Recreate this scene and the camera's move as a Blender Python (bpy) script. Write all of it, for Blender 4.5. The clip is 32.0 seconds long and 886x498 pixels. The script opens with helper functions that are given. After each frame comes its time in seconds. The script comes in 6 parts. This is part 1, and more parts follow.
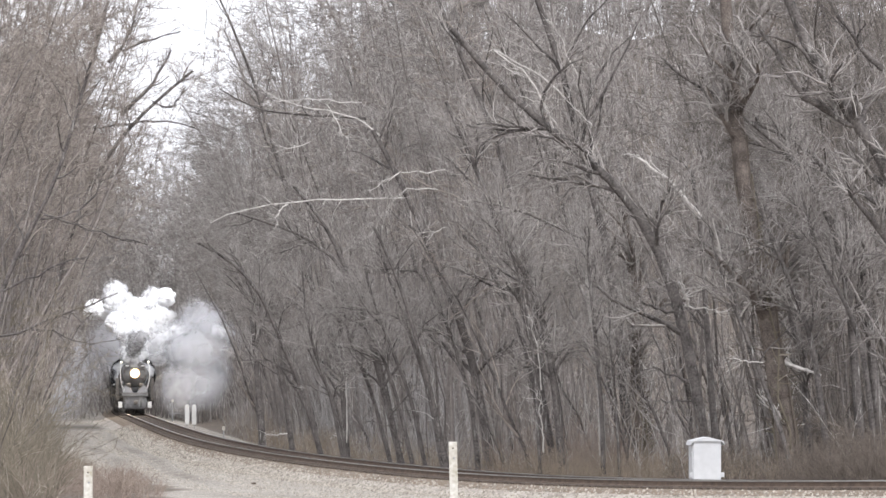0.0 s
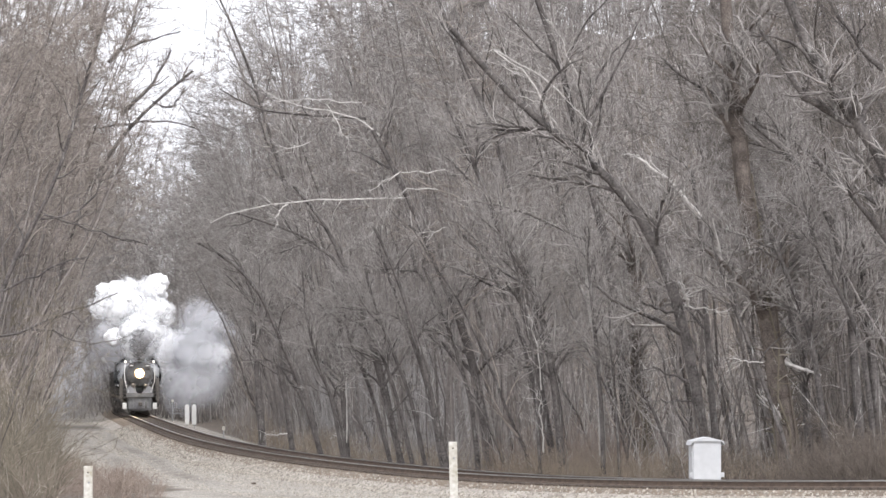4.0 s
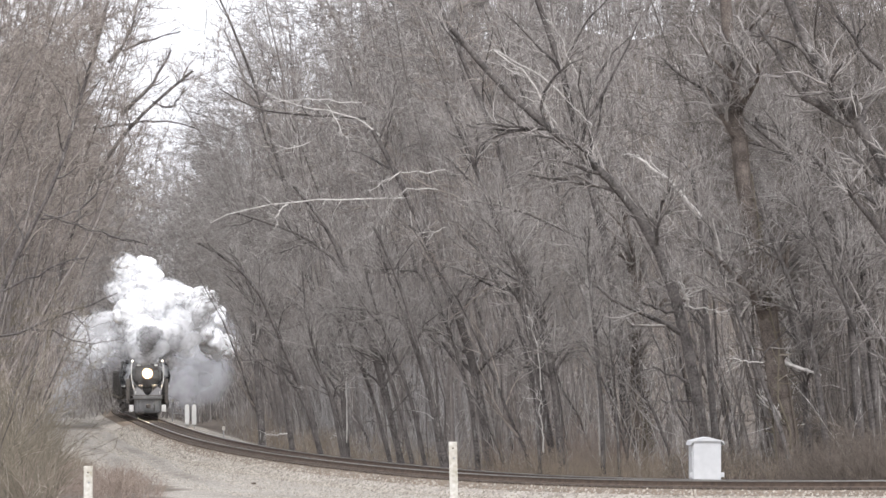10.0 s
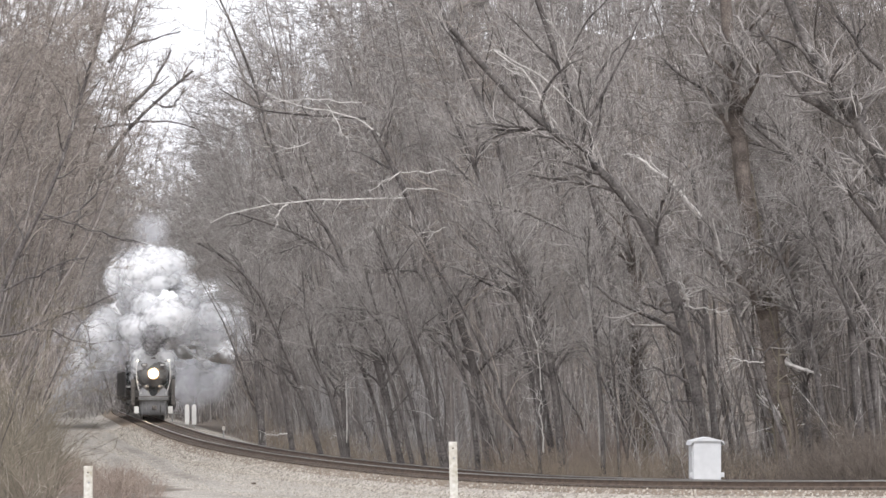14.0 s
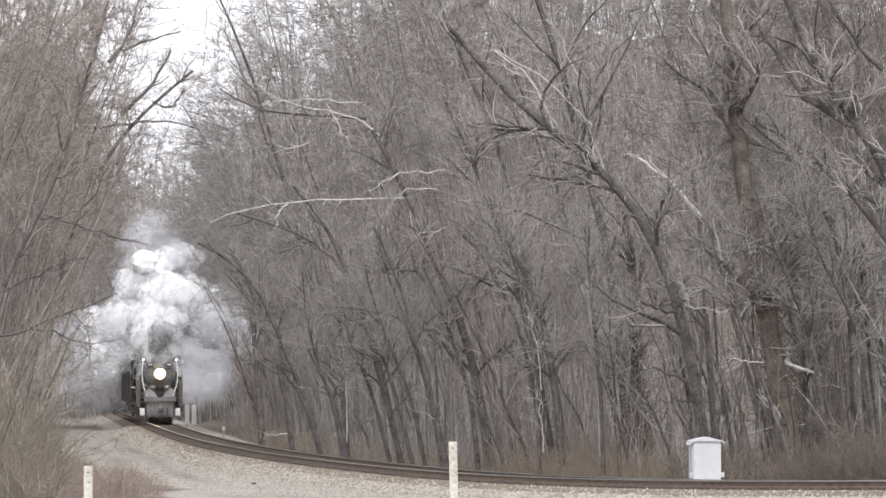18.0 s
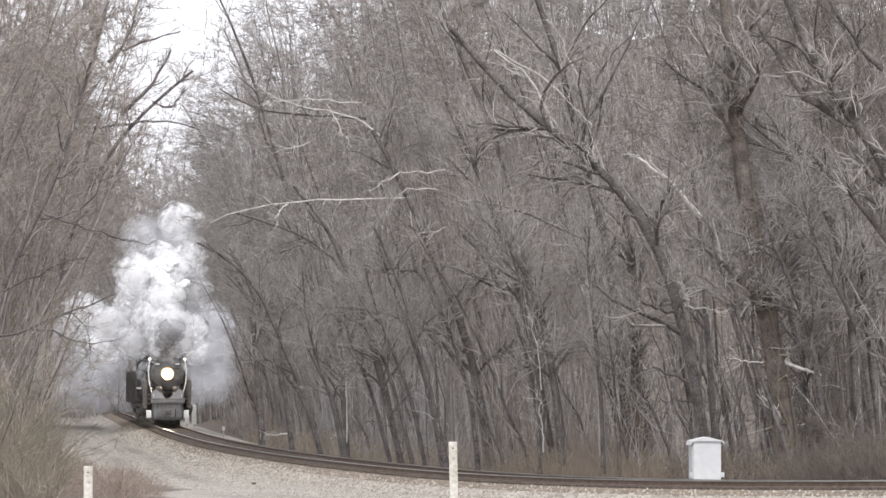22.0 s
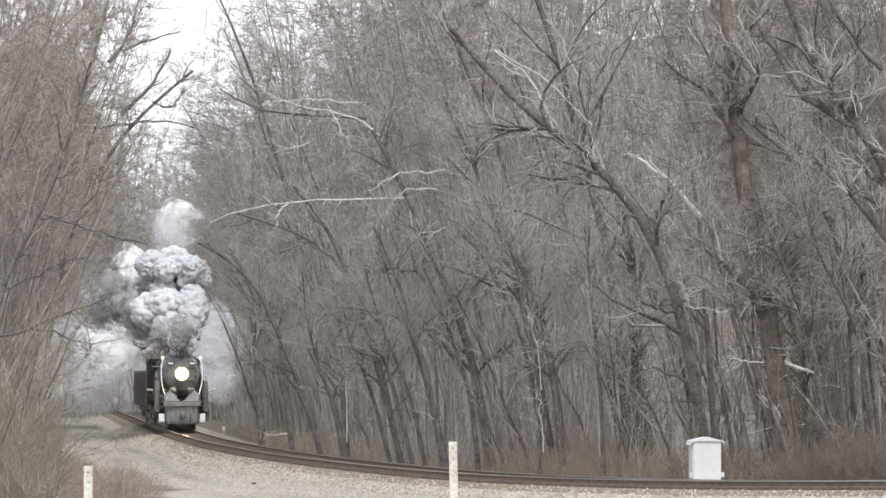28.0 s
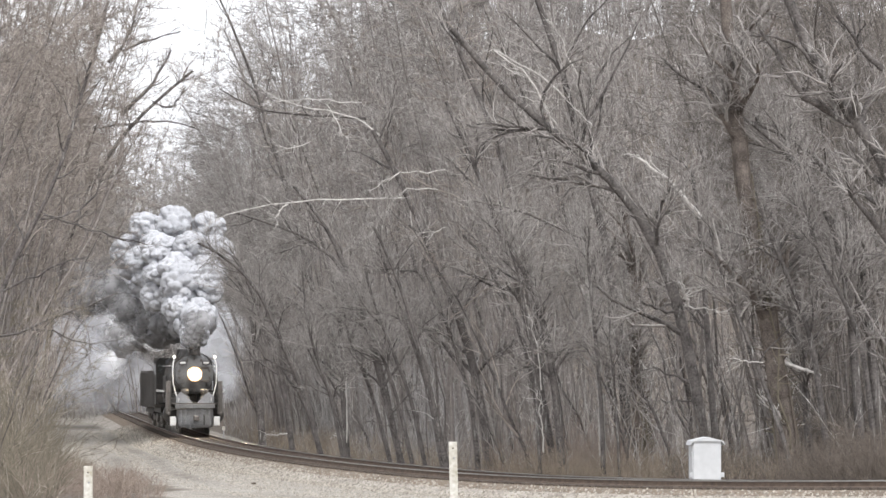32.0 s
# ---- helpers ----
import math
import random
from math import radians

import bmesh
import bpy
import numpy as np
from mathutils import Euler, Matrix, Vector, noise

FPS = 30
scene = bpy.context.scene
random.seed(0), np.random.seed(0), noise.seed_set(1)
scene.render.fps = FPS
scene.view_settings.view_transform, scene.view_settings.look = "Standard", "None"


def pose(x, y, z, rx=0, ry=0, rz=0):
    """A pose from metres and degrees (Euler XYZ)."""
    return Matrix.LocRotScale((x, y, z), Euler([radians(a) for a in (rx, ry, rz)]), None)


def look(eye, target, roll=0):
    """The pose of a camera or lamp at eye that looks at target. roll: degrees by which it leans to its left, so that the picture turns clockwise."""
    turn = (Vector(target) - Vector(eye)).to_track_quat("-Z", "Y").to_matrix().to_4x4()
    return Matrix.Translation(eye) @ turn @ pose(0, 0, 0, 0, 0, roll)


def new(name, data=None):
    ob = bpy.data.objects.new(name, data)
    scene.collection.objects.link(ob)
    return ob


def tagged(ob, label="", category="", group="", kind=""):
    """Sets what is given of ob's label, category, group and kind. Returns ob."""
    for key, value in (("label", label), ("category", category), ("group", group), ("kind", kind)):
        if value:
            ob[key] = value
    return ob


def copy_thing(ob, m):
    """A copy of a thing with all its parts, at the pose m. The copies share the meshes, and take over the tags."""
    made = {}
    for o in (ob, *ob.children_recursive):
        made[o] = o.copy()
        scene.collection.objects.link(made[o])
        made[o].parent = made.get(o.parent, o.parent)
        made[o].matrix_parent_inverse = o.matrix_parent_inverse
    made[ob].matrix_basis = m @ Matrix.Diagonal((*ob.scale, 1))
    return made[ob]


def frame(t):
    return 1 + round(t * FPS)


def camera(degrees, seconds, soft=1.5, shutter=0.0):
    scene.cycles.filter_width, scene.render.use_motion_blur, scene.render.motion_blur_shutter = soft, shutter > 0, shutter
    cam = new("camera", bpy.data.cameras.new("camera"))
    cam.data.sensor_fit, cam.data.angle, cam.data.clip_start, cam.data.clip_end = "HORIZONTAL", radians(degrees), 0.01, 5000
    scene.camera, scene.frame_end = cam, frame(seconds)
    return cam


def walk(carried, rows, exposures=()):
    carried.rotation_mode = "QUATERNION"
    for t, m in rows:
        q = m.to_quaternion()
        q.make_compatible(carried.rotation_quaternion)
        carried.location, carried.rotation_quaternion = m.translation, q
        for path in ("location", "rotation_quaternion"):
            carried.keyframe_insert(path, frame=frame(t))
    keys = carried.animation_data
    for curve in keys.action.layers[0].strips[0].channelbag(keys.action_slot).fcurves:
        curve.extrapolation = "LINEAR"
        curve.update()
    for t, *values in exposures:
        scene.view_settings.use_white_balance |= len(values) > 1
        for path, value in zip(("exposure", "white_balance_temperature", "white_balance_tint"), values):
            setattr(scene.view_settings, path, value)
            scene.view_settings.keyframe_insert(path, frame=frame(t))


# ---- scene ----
# The shot: a long lens on a tripod looks along a curving single track in a bare winter wood.
cam = camera(11.2, 32.0, soft=1.53)
CAM = look((0.0, 0.0, 3.3), (0.0, 100.0, 3.3 + 2.725))
EXPOSURE = 0.63
walk(cam, [(0.0, CAM), (32.0, CAM)], [(0.0, EXPOSURE, 6230, 13), (9.0, EXPOSURE, 6230, 13), (11.5, EXPOSURE - 0.08, 6280, 13), (24.0, EXPOSURE - 0.08, 6280, 13), (27.5, EXPOSURE, 6300, 11), (32.0, EXPOSURE, 6300, 11)])

# ---- world: bright overcast ----
world = bpy.data.worlds.new("overcast_sky")
scene.world = world
world.use_nodes = True
wn, wl = world.node_tree.nodes, world.node_tree.links
sky = wn.new("ShaderNodeTexSky")
sky.sky_type = "NISHITA"
sky.sun_disc = False
sky.sun_elevation = radians(48)
sky.sun_rotation = radians(166)
sky.dust_density = 4.0
grey = wn.new("ShaderNodeHueSaturation")
grey.inputs["Saturation"].default_value = 0.10
wl.new(sky.outputs[0], grey.inputs["Color"])
cloud = wn.new("ShaderNodeMix")
cloud.data_type = "RGBA"
cloud.inputs["Factor"].default_value = 0.7
cloud.inputs["B"].default_value = (7.6, 7.65, 7.8, 1)
wl.new(grey.outputs[0], cloud.inputs["A"])
wl.new(cloud.outputs["Result"], wn["Background"].inputs["Color"])
wn["Background"].inputs["Strength"].default_value = 0.15

sun = new("sun", bpy.data.lights.new("sun", "SUN"))
sun.data.energy = 1.5
sun.data.angle = radians(35)
sun.data.color = (1.0, 0.97, 0.93)
sun.matrix_world = look((0, 0, 52), (-12, 48, 0))


# ---- materials ----
def material(name, low, high, scale=4.0, rough=0.9, bump=0.3, metal=0.0, detail=30.0, island=0.0, spec=0.3, piece=0.0, pale=None):
    """Two colours mixed by a coarse and a fine grain, with a fine relief."""
    m = bpy.data.materials.new(name)
    m.use_nodes = True
    n, l = m.node_tree.nodes, m.node_tree.links
    b = n["Principled BSDF"]
    b.inputs["Roughness"].default_value = rough
    b.inputs["Metallic"].default_value = metal
    b.inputs["Specular IOR Level"].default_value = spec
    co = n.new("ShaderNodeTexCoord")
    coarse, fine = n.new("ShaderNodeTexNoise"), n.new("ShaderNodeTexNoise")
    coarse.inputs["Scale"].default_value = scale
    coarse.inputs["Detail"].default_value = 3
    fine.inputs["Scale"].default_value = detail
    fine.inputs["Detail"].default_value = 2
    for t in (coarse, fine):
        l.new(co.outputs["Object"], t.inputs["Vector"])
    add = n.new("ShaderNodeMath")
    add.operation = "ADD"
    l.new(coarse.outputs[0], add.inputs[0])
    l.new(fine.outputs[0], add.inputs[1])
    last = add
    for amount, node, out in ((island, "ShaderNodeNewGeometry", "Random Per Island"), (piece, "ShaderNodeObjectInfo", "Random")):
        if amount:
            g = n.new(node)
            w = n.new("ShaderNodeMath")
            w.operation = "MULTIPLY_ADD"
            l.new(g.outputs[out], w.inputs[0])
            w.inputs[1].default_value = amount
            l.new(last.outputs[0], w.inputs[2])
            last = w
    ramp = n.new("ShaderNodeMapRange")
    ramp.inputs["From Min"].default_value = 0.7
    ramp.inputs["From Max"].default_value = 1.3 + island + piece
    l.new(last.outputs[0], ramp.inputs["Value"])
    mix = n.new("ShaderNodeMix")
    mix.data_type = "RGBA"
    mix.inputs["A"].default_value = (*low, 1)
    mix.inputs["B"].default_value = (*high, 1)
    l.new(ramp.outputs[0], mix.inputs["Factor"])
    l.new(mix.outputs["Result"], b.inputs["Base Color"])
    if pale:
        g = n.new("ShaderNodeNewGeometry")
        few = n.new("ShaderNodeMapRange")
        few.inputs["From Min"].default_value = 0.92
        few.inputs["From Max"].default_value = 0.99
        l.new(g.outputs["Random Per Island"], few.inputs["Value"])
        lift = n.new("ShaderNodeMix")
        lift.data_type = "RGBA"
        l.new(few.outputs[0], lift.inputs["Factor"])
        l.new(mix.outputs["Result"], lift.inputs["A"])
        lift.inputs["B"].default_value = (*pale, 1)
        l.new(lift.outputs["Result"], b.inputs["Base Color"])
    if bump:
        bp = n.new("ShaderNodeBump")
        bp.inputs["Strength"].default_value = bump
        bp.inputs["Distance"].default_value = 0.03
        l.new(fine.outputs[0], bp.inputs["Height"])
        l.new(bp.outputs[0], b.inputs["Normal"])
    return m


BARK = material("bark", (0.034, 0.031, 0.029), (0.178, 0.160, 0.150), 1.6, 0.95, 0.8, 0, 14)

def lichen(m):
    """Pale crusts of lichen in small ragged upright streaks."""
    n, l = m.node_tree.nodes, m.node_tree.links
    b = n["Principled BSDF"]
    under = b.inputs["Base Color"].links[0].from_socket
    co = n.new("ShaderNodeTexCoord")
    spot = n.new("ShaderNodeTexNoise")
    spot.inputs["Scale"].default_value = 9.0
    spot.inputs["Detail"].default_value = 5
    spot.inputs["Roughness"].default_value = 0.65
    tall = n.new("ShaderNodeVectorMath")
    tall.operation = "MULTIPLY"
    tall.inputs[1].default_value = (1.0, 1.0, 0.16)
    l.new(co.outputs["Object"], tall.inputs[0])
    l.new(tall.outputs[0], spot.inputs["Vector"])
    edge = n.new("ShaderNodeMapRange")
    edge.inputs["From Min"].default_value = 0.59
    edge.inputs["From Max"].default_value = 0.70
    edge.inputs["To Max"].default_value = 0.7
    l.new(spot.outputs[0], edge.inputs["Value"])
    mix = n.new("ShaderNodeMix")
    mix.data_type = "RGBA"
    l.new(edge.outputs[0], mix.inputs["Factor"])
    l.new(under, mix.inputs["A"])
    mix.inputs["B"].default_value = (0.47, 0.46, 0.43, 1)
    l.new(mix.outputs["Result"], b.inputs["Base Color"])


lichen(BARK)
VINE_BARK = material("vine_clad_bark", (0.050, 0.041, 0.036), (0.20, 0.168, 0.145), 2.6, 0.95, 1.0, 0, 22)
BARK_PALE = material("pale_bark", (0.26, 0.24, 0.22), (0.55, 0.53, 0.50), 2.5, 0.9, 0.6, 0, 16)
TWIG = material("twig_bark", (0.07, 0.062, 0.058), (0.475, 0.442, 0.413), 0.6, 0.95, 0.0, 0, 8, island=1.0, pale=(0.50, 0.47, 0.44))
TWIG_WARM = material("warm_twig_bark", (0.075, 0.063, 0.055), (0.460, 0.403, 0.354), 0.6, 0.95, 0.0, 0, 8, island=1.0, pale=(0.50, 0.465, 0.42))
STEM = material("thin_stem_bark", (0.047, 0.041, 0.038), (0.33, 0.298, 0.276), 0.9, 0.95, 0.0, 0, 9, island=0.8)
# STEM's bark darkened: the shade deep in the wood is put into the colour
SHADE_STEM = material("shaded_stem_bark", (0.040, 0.034, 0.030), (0.27, 0.24, 0.215), 0.9, 0.95, 0.0, 0, 9, island=0.8)
BRUSH = material("dark_brown_brush", (0.048, 0.040, 0.034), (0.20, 0.166, 0.138), 0.8, 0.95, 0.0, 0, 9, island=1.0)
PALE_SHOOT = material("pale_shoot_bark", (0.16, 0.15, 0.145), (0.44, 0.42, 0.405), 0.9, 0.95, 0.0, 0, 9, island=1.0)
DEAD = material("bleached_wood", (0.34, 0.318, 0.295), (0.74, 0.71, 0.67), 3, 0.85, 0.5, 0, 25)
STRAW = material("dry_stems", (0.12, 0.096, 0.073), (0.35, 0.290, 0.222), 0.8, 0.95, 0.0, 0, 9, island=1.0)
OLIVE = material("olive_brown_brush", (0.085, 0.073, 0.054), (0.250, 0.218, 0.168), 0.5, 0.95, 0.0, 0, 9, island=1.0, pale=(0.42, 0.38, 0.315))
LEAF = material("dead_weeds", (0.14, 0.110, 0.090), (0.36, 0.292, 0.243), 2, 0.95, 0.0, 0, 9, island=1.0)
STEEL_RUST = material("rusty_rail_steel", (0.078, 0.058, 0.045), (0.185, 0.136, 0.104), 3, 0.75, 0.3, 0.2, 40)
STEEL_BRIGHT = material("polished_rail_steel", (0.34, 0.33, 0.32), (0.5, 0.49, 0.48), 1, 0.28, 0.0, 1.0, 20)
TIE = material("creosoted_tie", (0.05, 0.04, 0.033), (0.13, 0.105, 0.085), 3, 0.95, 0.6, 0, 18, piece=0.4)
STONE = material("ballast_stone", (0.10, 0.086, 0.069), (0.50, 0.458, 0.392), 2, 0.95, 0.3, 0, 20, island=1.2)
WHITE_PAINT = material("weathered_white_paint", (0.40, 0.365, 0.285), (0.68, 0.665, 0.62), 4, 0.7, 0.3, 0, 25)
WHITE_SHEET = material("white_sheet_metal", (0.47, 0.475, 0.48), (0.54, 0.545, 0.55), 1.2, 0.55, 0.02, 0, 5)
GREY_METAL = material("galvanised_metal", (0.28, 0.28, 0.28), (0.42, 0.42, 0.41), 4, 0.5, 0.1, 0.6, 30)
# the engine's three dark paints are lifted, with headlight glare and haze in their colour
BLACK = material("sooty_black_paint", (0.04, 0.038, 0.036), (0.105, 0.098, 0.09), 2, 0.5, 0.15, 0, 20)
GRAPHITE = material("graphite_smokebox_paint", (0.13, 0.129, 0.127), (0.25, 0.246, 0.238), 2, 0.55, 0.2, 0, 20)
DUSTY = material("dusty_black_steel", (0.09, 0.082, 0.074), (0.21, 0.19, 0.17), 2, 0.7, 0.3, 0, 20)
TRIM = material("white_trim_paint", (0.7, 0.69, 0.66), (0.82, 0.81, 0.78), 3, 0.6, 0.1, 0, 25)
ROD = material("bright_rod_steel", (0.3, 0.3, 0.3), (0.5, 0.49, 0.47), 2, 0.35, 0.1, 1.0, 30)
BRASS = material("tarnished_brass", (0.13, 0.10, 0.055), (0.25, 0.19, 0.10), 3, 0.45, 0.0, 1.0, 20)


def glass_material():
    m = bpy.data.materials.new("cab_glass")
    m.use_nodes = True
    b = m.node_tree.nodes["Principled BSDF"]
    b.inputs["Base Color"].default_value = (0.75, 0.8, 0.8, 1)
    b.inputs["Roughness"].default_value = 0.05
    b.inputs["Transmission Weight"].default_value = 0.9
    return m


GLASS = glass_material()


def glow(name, colour, strength):
    m = bpy.data.materials.new(name)
    m.use_nodes = True
    b = m.node_tree.nodes["Principled BSDF"]
    b.inputs["Base Color"].default_value = (0.8, 0.8, 0.8, 1)
    b.inputs["Emission Color"].default_value = (*colour, 1)
    b.inputs["Emission Strength"].default_value = strength
    return m


LAMP = glow("lit_headlight", (1.0, 0.80, 0.50), 300.0)
# weak orange emission that imitates the halo around the headlight
LAMP_HALO = glow("warm_halo_glow", (1.0, 0.55, 0.2), 2.2)
LAMP_SMALL = glow("lit_marker_lamp", (1.0, 0.92, 0.75), 1.6)


def smoke_material(name, low, high, cover, rags=1.0):
    """Billowing smoke: white or sooty, with soft lumps; thin where cover is below one."""
    m = material(name, low, high, 0.8, 1.0, 0.0, 0, 3.0, piece=0.5, spec=0.0)
    n, l = m.node_tree.nodes, m.node_tree.links
    b = n["Principled BSDF"]
    co = n.new("ShaderNodeTexCoord")
    lump = n.new("ShaderNodeTexNoise")
    lump.inputs["Scale"].default_value = 2.2
    lump.inputs["Detail"].default_value = 4
    l.new(co.outputs["Object"], lump.inputs["Vector"])
    bp = n.new("ShaderNodeBump")
    bp.inputs["Strength"].default_value = 0.7
    bp.inputs["Distance"].default_value = 0.2
    l.new(lump.outputs[0], bp.inputs["Height"])
    l.new(bp.outputs[0], b.inputs["Normal"])
    if cover < 1:
        # thins out towards its rim, in uneven rags
        thin = n.new("ShaderNodeMapRange")
        thin.inputs["From Min"].default_value = 0.30
        thin.inputs["From Max"].default_value = 0.60
        thin.inputs["To Min"].default_value = -0.45 * rags
        thin.inputs["To Max"].default_value = 0.25 * rags
        l.new(lump.outputs[0], thin.inputs["Value"])
        flat = n.new("ShaderNodeVectorMath")
        flat.operation = "MULTIPLY"
        flat.inputs[1].default_value = (1.0, 0.0, 1.0)
        l.new(co.outputs["Object"], flat.inputs[0])
        size = n.new("ShaderNodeVectorMath")
        size.operation = "LENGTH"
        l.new(flat.outputs[0], size.inputs[0])
        rim = n.new("ShaderNodeMath")
        rim.operation = "SUBTRACT"
        l.new(size.outputs["Value"], rim.inputs[0])
        l.new(thin.outputs[0], rim.inputs[1])
        fade = n.new("ShaderNodeMapRange")
        fade.interpolation_type = "SMOOTHSTEP"
        fade.inputs["From Min"].default_value = 0.15
        fade.inputs["From Max"].default_value = 0.92
        fade.inputs["To Min"].default_value = cover
        fade.inputs["To Max"].default_value = 0.0
        l.new(rim.outputs[0], fade.inputs["Value"])
        l.new(fade.outputs[0], b.inputs["Alpha"])
    if low[0] > 0.5 and cover < 1:
        # steam lets light through
        through_light = n.new("ShaderNodeBsdfTranslucent")
        through_light.inputs["Color"].default_value = (*high, 1)
        both = n.new("ShaderNodeMixShader")
        both.inputs[0].default_value = 0.4
        l.new(b.outputs[0], both.inputs[1])
        l.new(through_light.outputs[0], both.inputs[2])
        clear = n.new("ShaderNodeBsdfTransparent")
        b.inputs["Alpha"].default_value = 1.0
        l.remove(b.inputs["Alpha"].links[0])
        last = n.new("ShaderNodeMixShader")
        l.new(fade.outputs[0], last.inputs[0])
        l.new(clear.outputs[0], last.inputs[1])
        l.new(both.outputs[0], last.inputs[2])
        l.new(last.outputs[0], n["Material Output"].inputs["Surface"])
    return m


SMOKE_WHITE = smoke_material("white_steam", (0.97, 0.975, 0.985), (0.985, 0.99, 0.995), 1.0)
SMOKE_GREY = smoke_material("grey_smoke", (0.42, 0.425, 0.445), (0.64, 0.65, 0.68), 1.0)
SMOKE_DARK = smoke_material("dark_smoke", (0.19, 0.188, 0.19), (0.40, 0.396, 0.40), 1.0)
SMOKE_THIN = smoke_material("thin_drifting_smoke", (0.62, 0.625, 0.65), (0.74, 0.745, 0.775), 0.6, 0.4)
SMOKE_BANK = smoke_material("hanging_steam", (0.95, 0.955, 0.97), (0.98, 0.985, 0.995), 0.94, 0.6)
SMOKE_WISP = smoke_material("thin_white_steam", (0.97, 0.975, 0.985), (0.985, 0.99, 0.995), 0.97, 0.8)
SMOKE_VEIL = smoke_material("faint_pale_haze", (0.71, 0.72, 0.745), (0.81, 0.82, 0.845), 0.32, 0.4)
SMOKE_SOOT = smoke_material("thin_sooty_smoke", (0.25, 0.247, 0.25), (0.44, 0.436, 0.44), 0.8)


# ---- mesh helpers ----
def mesh_of(name, verts, faces, mat, smooth=False):
    me = bpy.data.meshes.new(name)
    me.from_pydata(verts, [], faces)
    me.materials.append(mat)
    if smooth:
        me.polygons.foreach_set("use_smooth", [True] * len(me.polygons))
    me.update()
    return me


def part(name, data, mat, parent, label=""):
    """One bmesh or mesh as one object under a thing or a part."""
    if isinstance(data, bmesh.types.BMesh):
        me = bpy.data.meshes.new(name)
        data.to_mesh(me)
        data.free()
        me.materials.append(mat)
    else:
        me = data
    ob = new(name, me)
    if parent is not None:
        ob.parent = parent
    if label:
        tagged(ob, label)
    return ob


def box(sx, sy, sz, at=(0, 0, 0), bevel=0.0, turn=None):
    bm = bmesh.new()
    bmesh.ops.create_cube(bm, size=1.0)
    bmesh.ops.scale(bm, vec=(sx, sy, sz), verts=bm.verts)
    if bevel:
        bmesh.ops.bevel(bm, geom=bm.edges[:], offset=bevel, segments=2, affect="EDGES", profile=0.6)
    if turn is not None:
        bmesh.ops.transform(bm, matrix=turn.to_4x4(), verts=bm.verts)
    bmesh.ops.translate(bm, vec=at, verts=bm.verts)
    return bm


def lathe(profile, axis="z", at=(0, 0, 0), steps=24):
    """A turned shape: profile rows of (radius, height along the axis)."""
    bm = bmesh.new()
    rings = []
    for r, h in profile:
        ring = []
        for k in range(steps):
            a = 2 * math.pi * k / steps
            c, s = r * math.cos(a), r * math.sin(a)
            p = {"z": (c, s, h), "x": (h, c, s), "y": (s, h, c)}[axis]
            ring.append(bm.verts.new(Vector(p) + Vector(at)))
        rings.append(ring)
    for a, b in zip(rings, rings[1:]):
        for k in range(steps):
            f = bm.faces.new((a[k], a[(k + 1) % steps], b[(k + 1) % steps], b[k]))
            f.smooth = True
    bm.faces.new(rings[0][::-1])
    bm.faces.new(rings[-1])
    return bm


def pipe(points, r, sides=8):
    """A bent rod or pipe through the points."""
    bm = bmesh.new()
    pts = [Vector(p) for p in points]
    rings = []
    for i, p in enumerate(pts):
        t = (pts[min(i + 1, len(pts) - 1)] - pts[max(i - 1, 0)]).normalized()
        u = t.cross(Vector((0.31, 0.2, 0.93))).normalized()
        v = t.cross(u)
        rings.append([bm.verts.new(p + r * (math.cos(2 * math.pi * k / sides) * u + math.sin(2 * math.pi * k / sides) * v)) for k in range(sides)])
    for a, b in zip(rings, rings[1:]):
        for k in range(sides):
            bm.faces.new((a[k], a[(k + 1) % sides], b[(k + 1) % sides], b[k])).smooth = True
    bm.faces.new(rings[0][::-1])
    bm.faces.new(rings[-1])
    return bm


# ---- the line of the track: metres along it, growing away from the camera ----
def heading(s):
    return radians(4.5 + 9.0 * math.exp(-max(s, 0) / 45) + 0.8 * min(max((s - 80) / 120, 0), 1) - 1.5 * min(max((s - 215) / 50, 0), 1) + (min(-s, 60) * 0.2 if s < 0 else 0))


STEP = 0.5
LINE = {}


def lay_line():
    x, y = -0.42, 154.83
    for i in range(0, 1300):
        LINE[i] = (x, y)
        h = heading((i + 0.5) * STEP)
        x, y = x - math.sin(h) * STEP, y + math.cos(h) * STEP
    x, y = -0.42, 154.83
    for i in range(0, -300, -1):
        LINE[i] = (x, y)
        h = heading((i - 0.5) * STEP)
        x, y = x + math.sin(h) * STEP, y - math.cos(h) * STEP


lay_line()


def rise(s):
    """Height of the rail tops."""
    n = min(max(-s, 0), 60)
    return 0.00032 * n * n


def track(s, q=0.0, z=0.0):
    """A point s along the line and q to its far side, z over the rail tops."""
    i = math.floor(s / STEP)
    f = s / STEP - i
    a, b = LINE[i], LINE[i + 1]
    h = heading(s)
    return Vector((a[0] + f * (b[0] - a[0]) + q * math.cos(h), a[1] + f * (b[1] - a[1]) + q * math.sin(h), rise(s) + z))


LX = np.array([LINE[i] for i in range(-299, 1299)])
LS = np.arange(-299, 1299) * STEP


